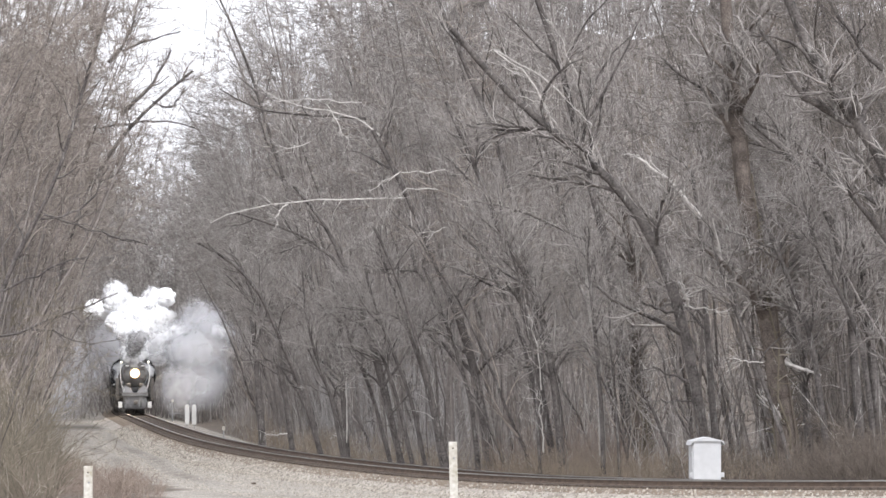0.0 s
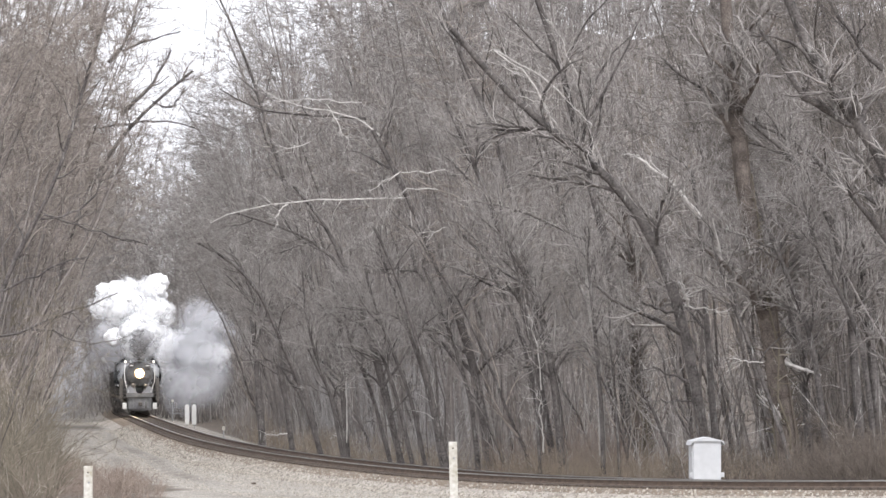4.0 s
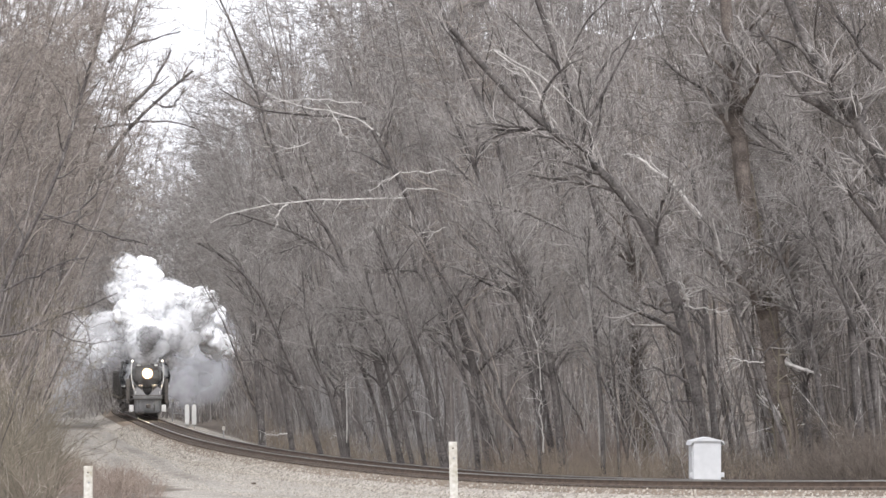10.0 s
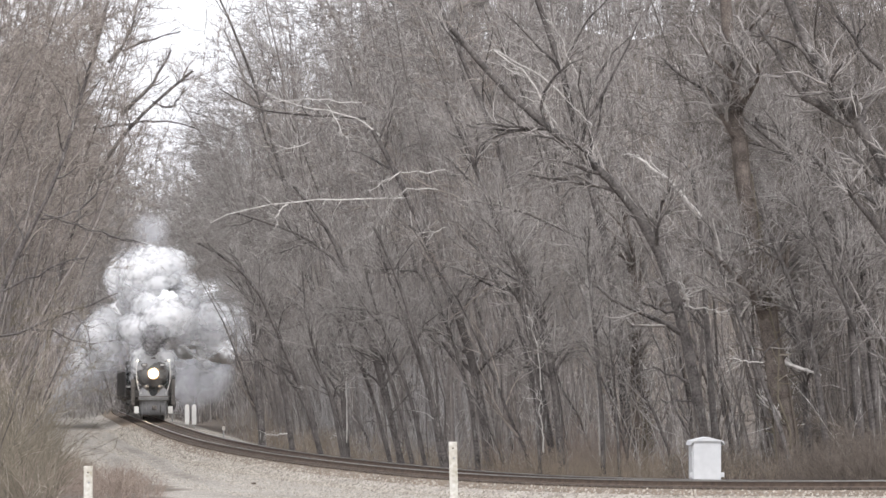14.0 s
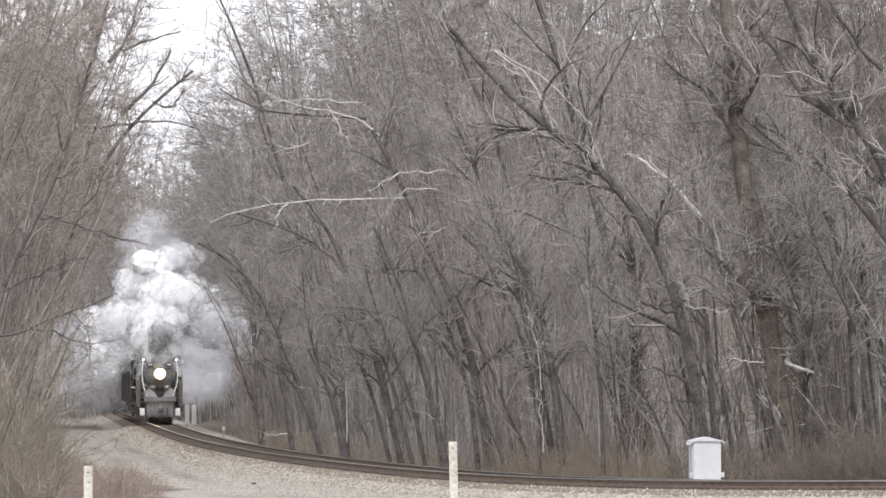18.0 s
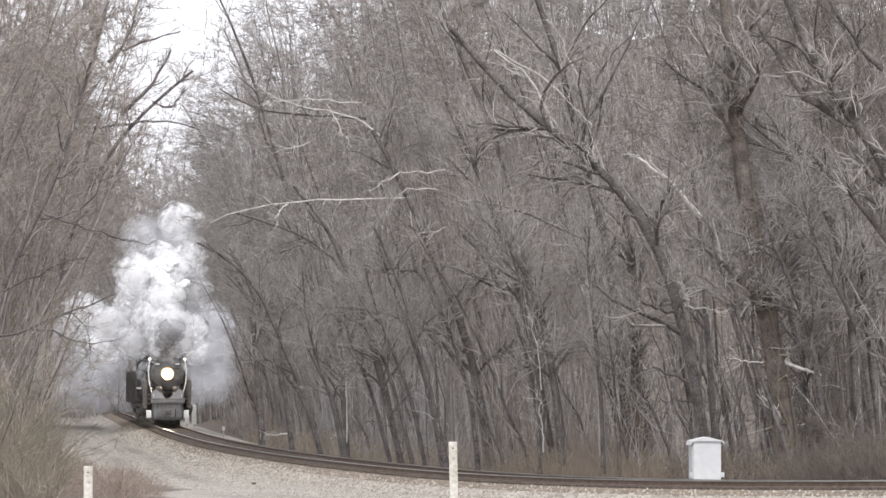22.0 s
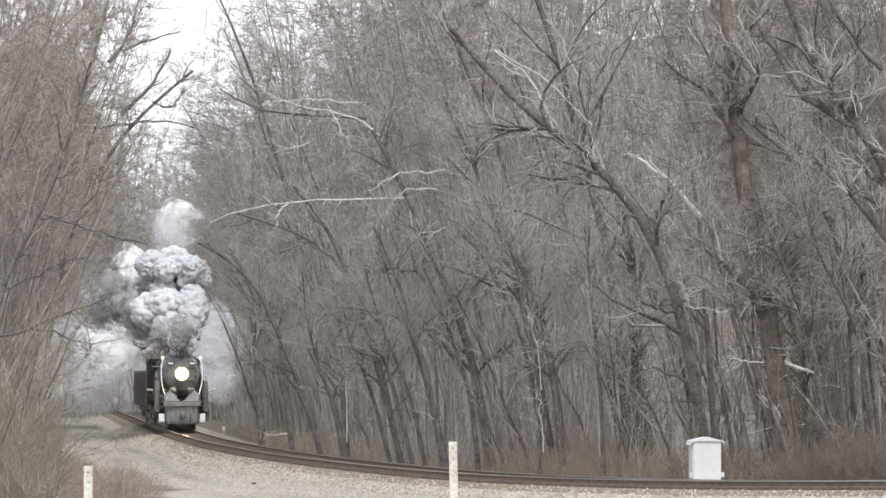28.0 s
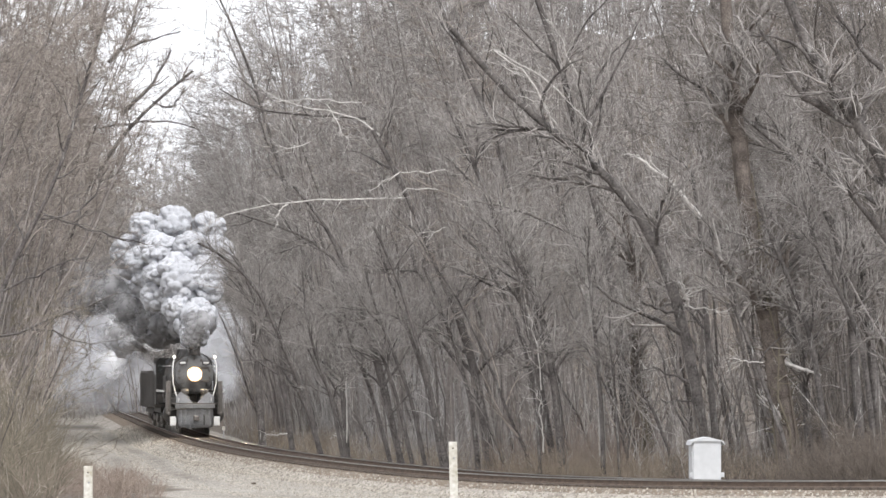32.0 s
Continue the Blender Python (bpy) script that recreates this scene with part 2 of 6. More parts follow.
def beside(x, y):
    """For arrays of places: the nearest s and the signed distance q from the line."""
    p = np.stack([np.asarray(x, float).ravel(), np.asarray(y, float).ravel()], 1)
    s_out, q_out = np.empty(len(p)), np.empty(len(p))
    for a in range(0, len(p), 2000):
        d = (p[a:a + 2000, None, 0] - LX[None, :, 0]) ** 2 + (p[a:a + 2000, None, 1] - LX[None, :, 1]) ** 2
        k = d.argmin(1)
        s = LS[k]
        h = np.radians(4.5 + 9.0 * np.exp(-np.maximum(s, 0) / 45) + 0.8 * np.clip((s - 80) / 120, 0, 1) - 1.5 * np.clip((s - 215) / 50, 0, 1) + np.where(s < 0, np.minimum(-s, 60) * 0.2, 0))
        off = p[a:a + 2000] - LX[k]
        q_out[a:a + 2000] = off[:, 0] * np.cos(h) + off[:, 1] * np.sin(h)
        s_out[a:a + 2000] = s
    return s_out, q_out


# ---- the ground ----
def wave(x, y):
    return 0.5 * np.sin(x * 0.31 + 1.3 * np.sin(y * 0.17)) + 0.5 * np.sin(y * 0.23 + 1.7 * np.sin(x * 0.13 + 2))


def ground_height(x, y):
    """The lie of the land: a bank by the camera, the track bed, a wooded slope behind it."""
    x, y = np.asarray(x, float), np.asarray(y, float)
    s, q = beside(x, y)
    s, q = s.reshape(x.shape), q.reshape(x.shape)
    n = np.clip(-s, 0, 60)
    bed = 0.00032 * n * n * np.clip(1 - (np.abs(q) - 14) / 40, 0, 1)
    z = bed - 0.62 + 0.10 * wave(x, y) * np.clip((np.abs(q) - 9) / 6, 0, 1)
    z = z - 0.35 * np.exp(-((q - 6.0) / 2.0) ** 2)
    z = z + 0.15 * np.clip(q - 22, 0, 95)
    z = z + 0.04 * np.clip(-q - 14, 0, 60)
    z = z * np.clip((900 - y) / 300, 0, 1) + 0.085 * np.clip(y - 425, 0, 170)
    across = x / np.maximum(y, 1)
    ridge = np.clip((across + 0.046) / 0.03, 0, 1) + np.clip((-0.066 - across) / 0.022, 0, 1)
    z = z + np.clip(y - 470, 0, 150) * (0.205 + 0.02 * wave(x * 0.7, y * 0.1)) * ridge * np.clip((3000 - y) / 1500, 0, 1)
    near = np.clip((92 - y) / 70, 0, 1)
    z = z * (1 - near) + near * 1.7
    return z


def axis_steps(lo, hi, fine_lo, fine_hi, fine, growth=1.35):
    mid = list(np.arange(fine_lo, fine_hi + fine, fine))
    up, v, d = [], mid[-1], fine
    while v < hi:
        d *= growth
        v += d
        up.append(v)
    down, v, d = [], mid[0], fine
    while v > lo:
        d *= growth
        v -= d
        down.append(v)
    return np.array(down[::-1] + mid + up)


def ground_material():
    """Leaf litter and dead grass, with a gravel apron along the track, worn wheel tracks and a darker band in it."""
    m = material("leaf_litter_and_gravel", (0.07, 0.058, 0.046), (0.165, 0.135, 0.108), 0.5, 0.95, 0.6, 0, 9)
    n, l = m.node_tree.nodes, m.node_tree.links
    b = n["Principled BSDF"]
    litter = b.inputs["Base Color"].links[0].from_socket
    co = n.new("ShaderNodeTexCoord")
    grain = n.new("ShaderNodeTexVoronoi")
    grain.inputs["Scale"].default_value = 14
    l.new(co.outputs["Object"], grain.inputs["Vector"])
    patch = n.new("ShaderNodeTexNoise")
    patch.inputs["Scale"].default_value = 0.55
    patch.inputs["Detail"].default_value = 5
    l.new(co.outputs["Object"], patch.inputs["Vector"])
    stone = n.new("ShaderNodeMix")
    stone.data_type = "RGBA"
    stone.inputs["A"].default_value = (0.13, 0.12, 0.108, 1)
    stone.inputs["B"].default_value = (0.49, 0.46, 0.405, 1)
    l.new(grain.outputs["Color"], stone.inputs["Factor"])
    blotch = n.new("ShaderNodeTexNoise")
    blotch.inputs["Scale"].default_value = 1.1
    blotch.inputs["Detail"].default_value = 6
    blotch.inputs["Roughness"].default_value = 0.7
    l.new(co.outputs["Object"], blotch.inputs["Vector"])
    spread = n.new("ShaderNodeMapRange")
    spread.inputs["From Min"].default_value = 0.45
    spread.inputs["From Max"].default_value = 0.68
    spread.inputs["To Max"].default_value = 0.6
    l.new(blotch.outputs[0], spread.inputs["Value"])
    soil = n.new("ShaderNodeMix")
    soil.data_type = "RGBA"
    soil.inputs["B"].default_value = (0.22, 0.18, 0.138, 1)
    l.new(stone.outputs["Result"], soil.inputs["A"])
    l.new(spread.outputs[0], soil.inputs["Factor"])
    rut = n.new("ShaderNodeAttribute")
    rut.attribute_name = "ruts_and_band"
    dirt_and_band = n.new("ShaderNodeMix")
    dirt_and_band.data_type = "RGBA"
    dirt_and_band.inputs["B"].default_value = (0.085, 0.074, 0.064, 1)
    l.new(soil.outputs["Result"], dirt_and_band.inputs["A"])
    l.new(rut.outputs["Fac"], dirt_and_band.inputs["Factor"])
    att = n.new("ShaderNodeAttribute")
    att.attribute_name = "gravel"
    edge = n.new("ShaderNodeMath")
    edge.operation = "ADD"
    l.new(att.outputs["Fac"], edge.inputs[0])
    l.new(patch.outputs[0], edge.inputs[1])
    sharp = n.new("ShaderNodeMapRange")
    sharp.inputs["From Min"].default_value = 0.92
    sharp.inputs["From Max"].default_value = 1.12
    l.new(edge.outputs[0], sharp.inputs["Value"])
    mix = n.new("ShaderNodeMix")
    mix.data_type = "RGBA"
    l.new(sharp.outputs[0], mix.inputs["Factor"])
    l.new(litter, mix.inputs["A"])
    l.new(dirt_and_band.outputs["Result"], mix.inputs["B"])
    l.new(mix.outputs["Result"], b.inputs["Base Color"])
    return m


def rut_line(s):
    """Where the nearer wheel rut of the service road runs."""
    return np.interp(s, [-12, 5, 50, 130, 170], [-7.8, -6.6, -3.9, -3.6, -4.5])


def build_ground():
    xs = np.concatenate([axis_steps(-2500, -40, -62, -36, 0.9)[:-1][:200], np.arange(-34, 14, 0.5), axis_steps(14, 2500, 14.5, 46, 0.9)])
    xs = np.unique(np.round(xs, 3))
    ys = np.concatenate([axis_steps(-900, 0, 88, 300, 0.9)[:-1], np.arange(300, 470, 2.0), axis_steps(470, 4000, 470, 480, 4.0)])
    gx, gy = np.meshgrid(xs, ys)
    z = ground_height(gx, gy)
    s, q = beside(gx, gy)
    w = wave(gx, gy).ravel()
    reach = np.interp(s, [-60, -12, 4, 50, 140, 260], [14, 11.5, 9.2, 9.0, 8.0, 7.0])
    gravel = np.clip(0.5 + (reach + 0.8 * w + q) * 0.35, 0, 1) * np.clip(0.5 + (4.2 - q) * 0.5, 0, 1) * np.clip((300 - s) / 40, 0, 1)
    ruts_and_band = np.zeros(len(q))
    path = rut_line(s)
    for off, wide, strength in ((0.0, 0.40, 0.75), (-1.75, 0.36, 0.6)):
        ruts_and_band = np.maximum(ruts_and_band, strength * np.exp(-((q - path - off) / wide) ** 2) * np.clip(0.55 + 0.6 * w, 0, 1))
    # a broad darker band across the apron around s = 168
    ruts_and_band = np.maximum(ruts_and_band, 0.95 * np.exp(-((s - 168) / 16) ** 2) * (q < -3.4))
    nx, ny = len(xs), len(ys)
    verts = np.stack([gx.ravel(), gy.ravel(), z.ravel()], 1)
    i = (np.arange(ny - 1)[:, None] * nx + np.arange(nx - 1)[None]).ravel()
    me = mesh_of("ground", verts.tolist(), np.stack([i, i + 1, i + nx + 1, i + nx], 1).tolist(), ground_material(), True)
    for name, values in (("gravel", gravel), ("ruts_and_band", ruts_and_band)):
        a = me.attributes.new(name, "FLOAT", "POINT")
        a.data.foreach_set("value", values.astype(np.float32))
    tagged(new("ground", me), "brown leaf litter and a pale gravel apron", "ground", kind="structure")


def sweep(name, profile, s0, s1, step, mat):
    """A profile of (q, z) rows carried along the line."""
    verts, faces, n = [], [], len(profile)
    count = int((s1 - s0) / step) + 1
    for i in range(count):
        for q, z in profile:
            verts.append(track(s0 + i * step, q, z))
    for i in range(count - 1):
        for k in range(n):
            faces.append((i * n + k, (i + 1) * n + k, (i + 1) * n + (k + 1) % n, i * n + (k + 1) % n))
    faces.append(tuple(range(n)))
    faces.append(tuple(range((count - 1) * n, count * n))[::-1])
    return mesh_of(name, verts, faces, mat)


def build_track():
    bed = material("ballast", (0.19, 0.165, 0.14), (0.47, 0.435, 0.385), 0.7, 0.95, 1.0, 0, 13)
    bm = sweep("ballast_bed", [(-3.1, -0.68), (-1.95, -0.32), (-1.6, -0.29), (1.6, -0.29), (1.9, -0.32), (3.2, -1.0)], -110, 420, 2.0, bed)
    tagged(new("ballast_bed", bm), "pale grey crushed stone ballast under the track", "ballast", kind="structure")
    stained = material("rust_stained_ballast", (0.085, 0.066, 0.05), (0.26, 0.206, 0.155), 2.2, 0.95, 1.0, 0, 13)
    bm = sweep("stained_ballast", [(-2.2, -0.392), (-1.85, -0.285), (-1.45, -0.245), (1.45, -0.245), (1.66, -0.30)], -110, 420, 2.0, stained)
    tagged(new("stained_ballast", bm), "rust-brown stained ballast between the rails", "ballast", kind="structure")
    w = 0.07
    for side in (-0.7525, 0.7525):
        rail = new("rail")
        tagged(rail, "rusty brown steel rail with a polished running top", "rail", group="rails of the track", kind="structure")
        web = [(-w, -0.18), (w, -0.18), (w, -0.165), (0.016, -0.14), (0.016, -0.05), (0.036, -0.042), (0.036, -0.034), (-0.036, -0.034), (-0.036, -0.042), (-0.016, -0.05), (-0.016, -0.14), (-w, -0.165)]
        part("rail_body", sweep("rail_body", [(side + q, z) for q, z in web], -110, 420, 1.0, STEEL_RUST), None, rail)
        part("rail_top", sweep("rail_top", [(side + q, z) for q, z in ((-0.037, -0.034), (-0.037, -0.006), (-0.028, 0.0), (0.028, 0.0), (0.037, -0.006), (0.037, -0.034))], -110, 420, 1.0, STEEL_BRIGHT), None, rail, "polished running surface")


def build_ties():
    bm = box(2.59, 0.23, 0.18, (0, 0, -0.273), 0.012)
    me = bpy.data.meshes.new("tie")
    bm.to_mesh(me)
    bm.free()
    me.materials.append(TIE)
    row = tagged(new("crosstie_row"), "dark creosoted wooden crossties in the ballast", "crossties", kind="structure")
    rng = random.Random(4)
    s, far = -60.0, []
    while s < 330:
        p = track(s)
        m = Matrix.Translation(p) @ Matrix.Rotation(heading(s) + rng.uniform(-0.02, 0.02), 4, "Z") @ Matrix.Translation((rng.uniform(-0.05, 0.05), 0, 0))
        if s < 104:
            ob = new("crosstie", me)
            ob.parent = row
            ob.matrix_basis = m
        else:
            far.append(m)
        s += 0.55
    verts, faces = [], []
    base = [v.co.copy() for v in me.vertices]
    polys = [tuple(p.vertices) for p in me.polygons]
    for m in far:
        o = len(verts)
        verts += [m @ v for v in base]
        faces += [tuple(o + k for k in p) for p in polys]
    ob = part("far_crossties", mesh_of("far_crossties", verts, faces, TIE), None, row)
    tagged(ob, kind="stuff")


def build_stones():
    """Loose ballast stones on the shoulder and the apron nearest to the camera."""
    rng = np.random.default_rng(12)
    n = 30000
    s = np.where(rng.random(n) < 0.6, rng.uniform(-45, 40, n), rng.uniform(20, 150, n))
    q = np.where(rng.random(n) < 0.45, -1.5 - 1.9 * rng.random(n) ** 0.6, rng.uniform(-9.0, -2.6, n))
    path = rut_line(s)
    keep = (rng.random(n) < 0.1) | ((np.abs(q - path) > 0.5) & (np.abs(q - path + 1.75) > 0.45))
    s, q = s[keep], q[keep]
    n = len(s)
    pts = np.array([track(a, b) for a, b in zip(s, q)])
    shoulder = np.interp(q, [-3.1, -1.95, -1.6], [-0.68, -0.31, -0.26]) + pts[:, 2]
    z = np.maximum(ground_height(pts[:, 0], pts[:, 1]), shoulder)
    r = rng.uniform(0.02, 0.06, n) * np.where(q < -3.4, 0.8, 1.0) * np.where(s > 40, 1.3, 1.0)
    peak = np.array([(1, 0, -0.2), (0, 1, -0.2), (-1, 0, -0.2), (0, -1, -0.2), (0, 0, 1)], float)
    tri = np.array([(0, 1, 4), (1, 2, 4), (2, 3, 4), (3, 0, 4)])
    v = peak[None] * r[:, None, None] * rng.uniform(0.6, 1.3, (n, 5, 1))
    a = rng.uniform(0, 6.28, n)
    c, d = np.cos(a)[:, None], np.sin(a)[:, None]
    v = np.stack([v[:, :, 0] * c - v[:, :, 1] * d, v[:, :, 0] * d + v[:, :, 1] * c, v[:, :, 2]], 2)
    v += np.stack([pts[:, 0], pts[:, 1], z], 1)[:, None, :]
    f = (np.arange(n) * 5)[:, None, None] + tri[None]
    me = fast_mesh("loose_ballast", v.reshape(-1, 3), f.reshape(-1, 3), STONE)
    tagged(new("loose_ballast", me), "loose pale ballast stones beside the rails", "gravel", kind="stuff")


def fast_mesh(name, verts, faces, mat):
    """A mesh from arrays of vertices and of faces that all have the same number of corners."""
    me = bpy.data.meshes.new(name)
    k = faces.shape[1]
    me.vertices.add(len(verts))
    me.vertices.foreach_set("co", np.ascontiguousarray(verts, np.float32).ravel())
    me.loops.add(faces.size)
    me.loops.foreach_set("vertex_index", np.ascontiguousarray(faces, np.int32).ravel())
    me.polygons.add(len(faces))
    me.polygons.foreach_set("loop_start", np.arange(len(faces), dtype=np.int32) * k)
    me.materials.append(mat)
    me.update(calc_edges=True)
    return me


build_ground()
build_track()


# ---- the bare wood ----
def unit(v):
    return v / np.maximum(np.linalg.norm(v, axis=-1, keepdims=True), 1e-9)


def tubes(P, R, sides, pointed=False):
    """Tapered tubes along the polylines P (count, points, 3) with the radii R, as triangles; pointed ones end in a tip."""
    B, N, _ = P.shape
    d = unit(P[:, -1] - P[:, 0])
    ref = np.where(np.abs(d[:, 2:3]) < 0.8, np.array([[0, 0, 1.0]]), np.array([[1.0, 0, 0]]))
    u = unit(np.cross(d, ref))
    v = np.cross(d, u)
    a = 2 * np.pi * np.arange(sides) / sides
    ring = np.cos(a)[None, :, None] * u[:, None, :] + np.sin(a)[None, :, None] * v[:, None, :]
    M = N - 1 if pointed else N
    verts = (P[:, :M, None, :] + R[:, :M, None, None] * ring[:, None]).reshape(B, M * sides, 3)
    per = M * sides
    if pointed:
        verts = np.concatenate([verts, P[:, -1:]], 1)
        per += 1
    b = np.arange(B)[:, None, None] * per
    i = np.arange(M - 1)[None, :, None] * sides
    k = np.arange(sides)[None, None, :]
    k2 = (k + 1) % sides
    c0, c1, c2, c3 = b + i + k, b + i + k2, b + i + sides + k2, b + i + sides + k
    faces = [np.stack([c0, c1, c2], -1).reshape(-1, 3), np.stack([c0, c2, c3], -1).reshape(-1, 3)]
    if pointed:
        e = (M - 1) * sides
        faces.append(np.stack([b + e + k, b + e + k2, b + e + sides + 0 * k], -1).reshape(-1, 3))
    return verts.reshape(-1, 3), np.concatenate(faces)


def joined(name, sets, mat):
    verts, faces, o = [], [], 0
    for P, R, sides in sets:
        v, f = tubes(P, R, sides, sides == 3)
        verts.append(v)
        faces.append(f + o)
        o += len(v)
    return fast_mesh(name, np.concatenate(verts), np.concatenate(faces), mat)


def sprout(rng, P, R, n, u0, u1, length, angle, points, thick, lift=0.15, wander=0.25, tip=0.35, floor=0.006, pull=0.0):
    """n side branches on each of the branches P: their polylines and radii."""
    B, N, _ = P.shape
    par = np.repeat(np.arange(B), n)
    m = len(par)
    u = rng.uniform(u0, u1, m) * (N - 1)
    i = np.minimum(u.astype(int), N - 2)
    f = (u - i)[:, None]
    start = P[par, i] * (1 - f) + P[par, i + 1] * f
    r0 = R[par, i] * (1 - f[:, 0]) + R[par, i + 1] * f[:, 0]
    t = unit(P[par, i + 1] - P[par, i])
    side = rng.normal(size=(m, 3))
    side = unit(side - (side * t).sum(1, keepdims=True) * t)
    a = np.radians(rng.uniform(*angle, m))[:, None]
    d = unit(t * np.cos(a) + side * np.sin(a) + np.array([pull, 0, lift]))
    L = rng.uniform(*length, m) * (1.15 - 0.6 * u / (N - 1))
    pts = [start]
    for _ in range(points - 1):
        pts.append(pts[-1] + d * (L / (points - 1))[:, None])
        d = unit(d + rng.normal(size=(m, 3)) * wander + np.array([pull * 0.25, 0, lift * 0.4]))
    r = np.maximum(r0 * thick, floor)[:, None] * np.linspace(1, tip, points)[None]
    return np.stack(pts, 1), np.maximum(r, floor * 0.6)


def stem(rng, height, r, lean, bend, points=10, crook=0.10, taper=0.25):
    """A trunk from the origin that leans by lean metres along +x and bends on by bend metres at its top."""
    h = np.linspace(0, 1, points)
    p = np.stack([lean * h + bend * h ** 2.2, np.zeros(points), height * h], 1)
    walkabout = np.cumsum(rng.normal(size=(points, 2)) * crook, 0)
    p[1:, :2] += walkabout[1:] - walkabout[0]
    p[0, 2] = -0.35
    rad = r * (1 - (1 - taper) * h)
    rad[0] *= 1.35
    return p[None], rad[None]


def make_tree(seed, height, r, lean, bend, limbs=11, branches=9, twigs=9, sprays=3, low=0.25, spread=4.2, twig=TWIG, bark=BARK, fine=0.006, shape=None, split=True):
    rng = np.random.default_rng(seed)
    if shape is None:
        P, R = stem(rng, height, r, lean, bend)
    else:
        P, R = shape
    tree = new("bare_tree")
    me = joined("trunk", [(P, R, 9)], bark)
    me.polygons.foreach_set("use_smooth", [True] * len(me.polygons))
    part("trunk", me, None, tree)
    P1, R1 = sprout(rng, P, R, limbs, low, 0.98, (spread * 0.6, spread * 1.25), (28, 62), 6, 0.55, 0.14, 0.2, 0.3)
    P2, R2 = sprout(rng, P1, R1, branches, 0.15, 1.0, (0.9, 2.4), (25, 65), 5, 0.6, 0.12, 0.25, 0.35, fine * 1.6)
    P3, R3 = sprout(rng, P2, R2, twigs, 0.1, 1.0, (0.4, 1.3), (20, 60), 3, 0.6, 0.12, 0.3, 0.5, fine)
    sets = [(P2, R2, 4), (P3, R3, 3)]
    if sprays:
        P4, R4 = sprout(rng, P3, R3, sprays, 0.2, 1.0, (0.2, 0.7), (20, 55), 2, 0.8, 0.1, 0.2, 0.6, fine * 0.8)
        sets.append((P4, R4, 3))
    if split:
        for k in range(len(P1)):
            part("limb", joined("limb", [(P1[k:k + 1], R1[k:k + 1], 6)], bark), None, tree)
    else:
        sets.append((P1, R1, 5))
    part("crown", joined("crown", sets, twig), None, tree)
    return tree


def make_sapling(seed, height, lean, twig=TWIG, n=16):
    rng = np.random.default_rng(seed)
    ob = new("sapling")
    P, R = stem(rng, height, 0.035 + 0.004 * height, lean, lean * 0.7, 8, 0.12, 0.2)
    part("trunk", joined("trunk", [(P, R, 6)], BARK), None, ob)
    P1, R1 = sprout(rng, P, R, n, 0.12, 1.0, (1.0, 2.8), (18, 50), 5, 0.5, 0.22, 0.14, 0.35, 0.008)
    P2, R2 = sprout(rng, P1, R1, 7, 0.15, 1.0, (0.5, 1.5), (18, 50), 3, 0.6, 0.2, 0.2, 0.5, 0.006)
    P3, R3 = sprout(rng, P2, R2, 1, 0.2, 1.0, (0.25, 0.8), (18, 50), 2, 0.8, 0.15, 0.2, 0.6, 0.005)
    part("crown", joined("crown", [(P1, R1, 4), (P2, R2, 3), (P3, R3, 3)], twig), None, ob)
    return ob


def make_bush(seed, height, stems=26, twig=STRAW, wide=0.7):
    rng = np.random.default_rng(seed)
    a = rng.uniform(0, 6.28, stems)
    d = np.stack([np.cos(a), np.sin(a), np.zeros(stems)], 1) * rng.uniform(0.1, 1, (stems, 1))
    P = [d * 0.35 * wide + np.array([0, 0, -0.15])]
    v = unit(d * wide + np.array([0, 0, 1.0]))
    L = rng.uniform(0.5, 1.1, stems) * height
    for _ in range(5):
        P.append(P[-1] + v * (L / 5)[:, None])
        v = unit(v + rng.normal(size=(stems, 3)) * 0.2 + d * 0.12 - np.array([0, 0, 0.05]))
    P = np.stack(P, 1)
    R = np.full(stems, 0.010)[:, None] * np.linspace(1, 0.5, 6)[None] * rng.uniform(0.7, 1.3, (stems, 1))
    P2, R2 = sprout(rng, P, R, 8, 0.15, 1.0, (0.3, 0.9), (20, 60), 3, 0.7, 0.15, 0.25, 0.6, 0.005)
    P3, R3 = sprout(rng, P2, R2, 1, 0.1, 1.0, (0.15, 0.45), (20, 60), 2, 0.8, 0.1, 0.2, 0.6, 0.004)
    return new("bramble_bush", joined("bramble_bush", [(P, R, 4), (P2, R2, 3), (P3, R3, 3)], twig))


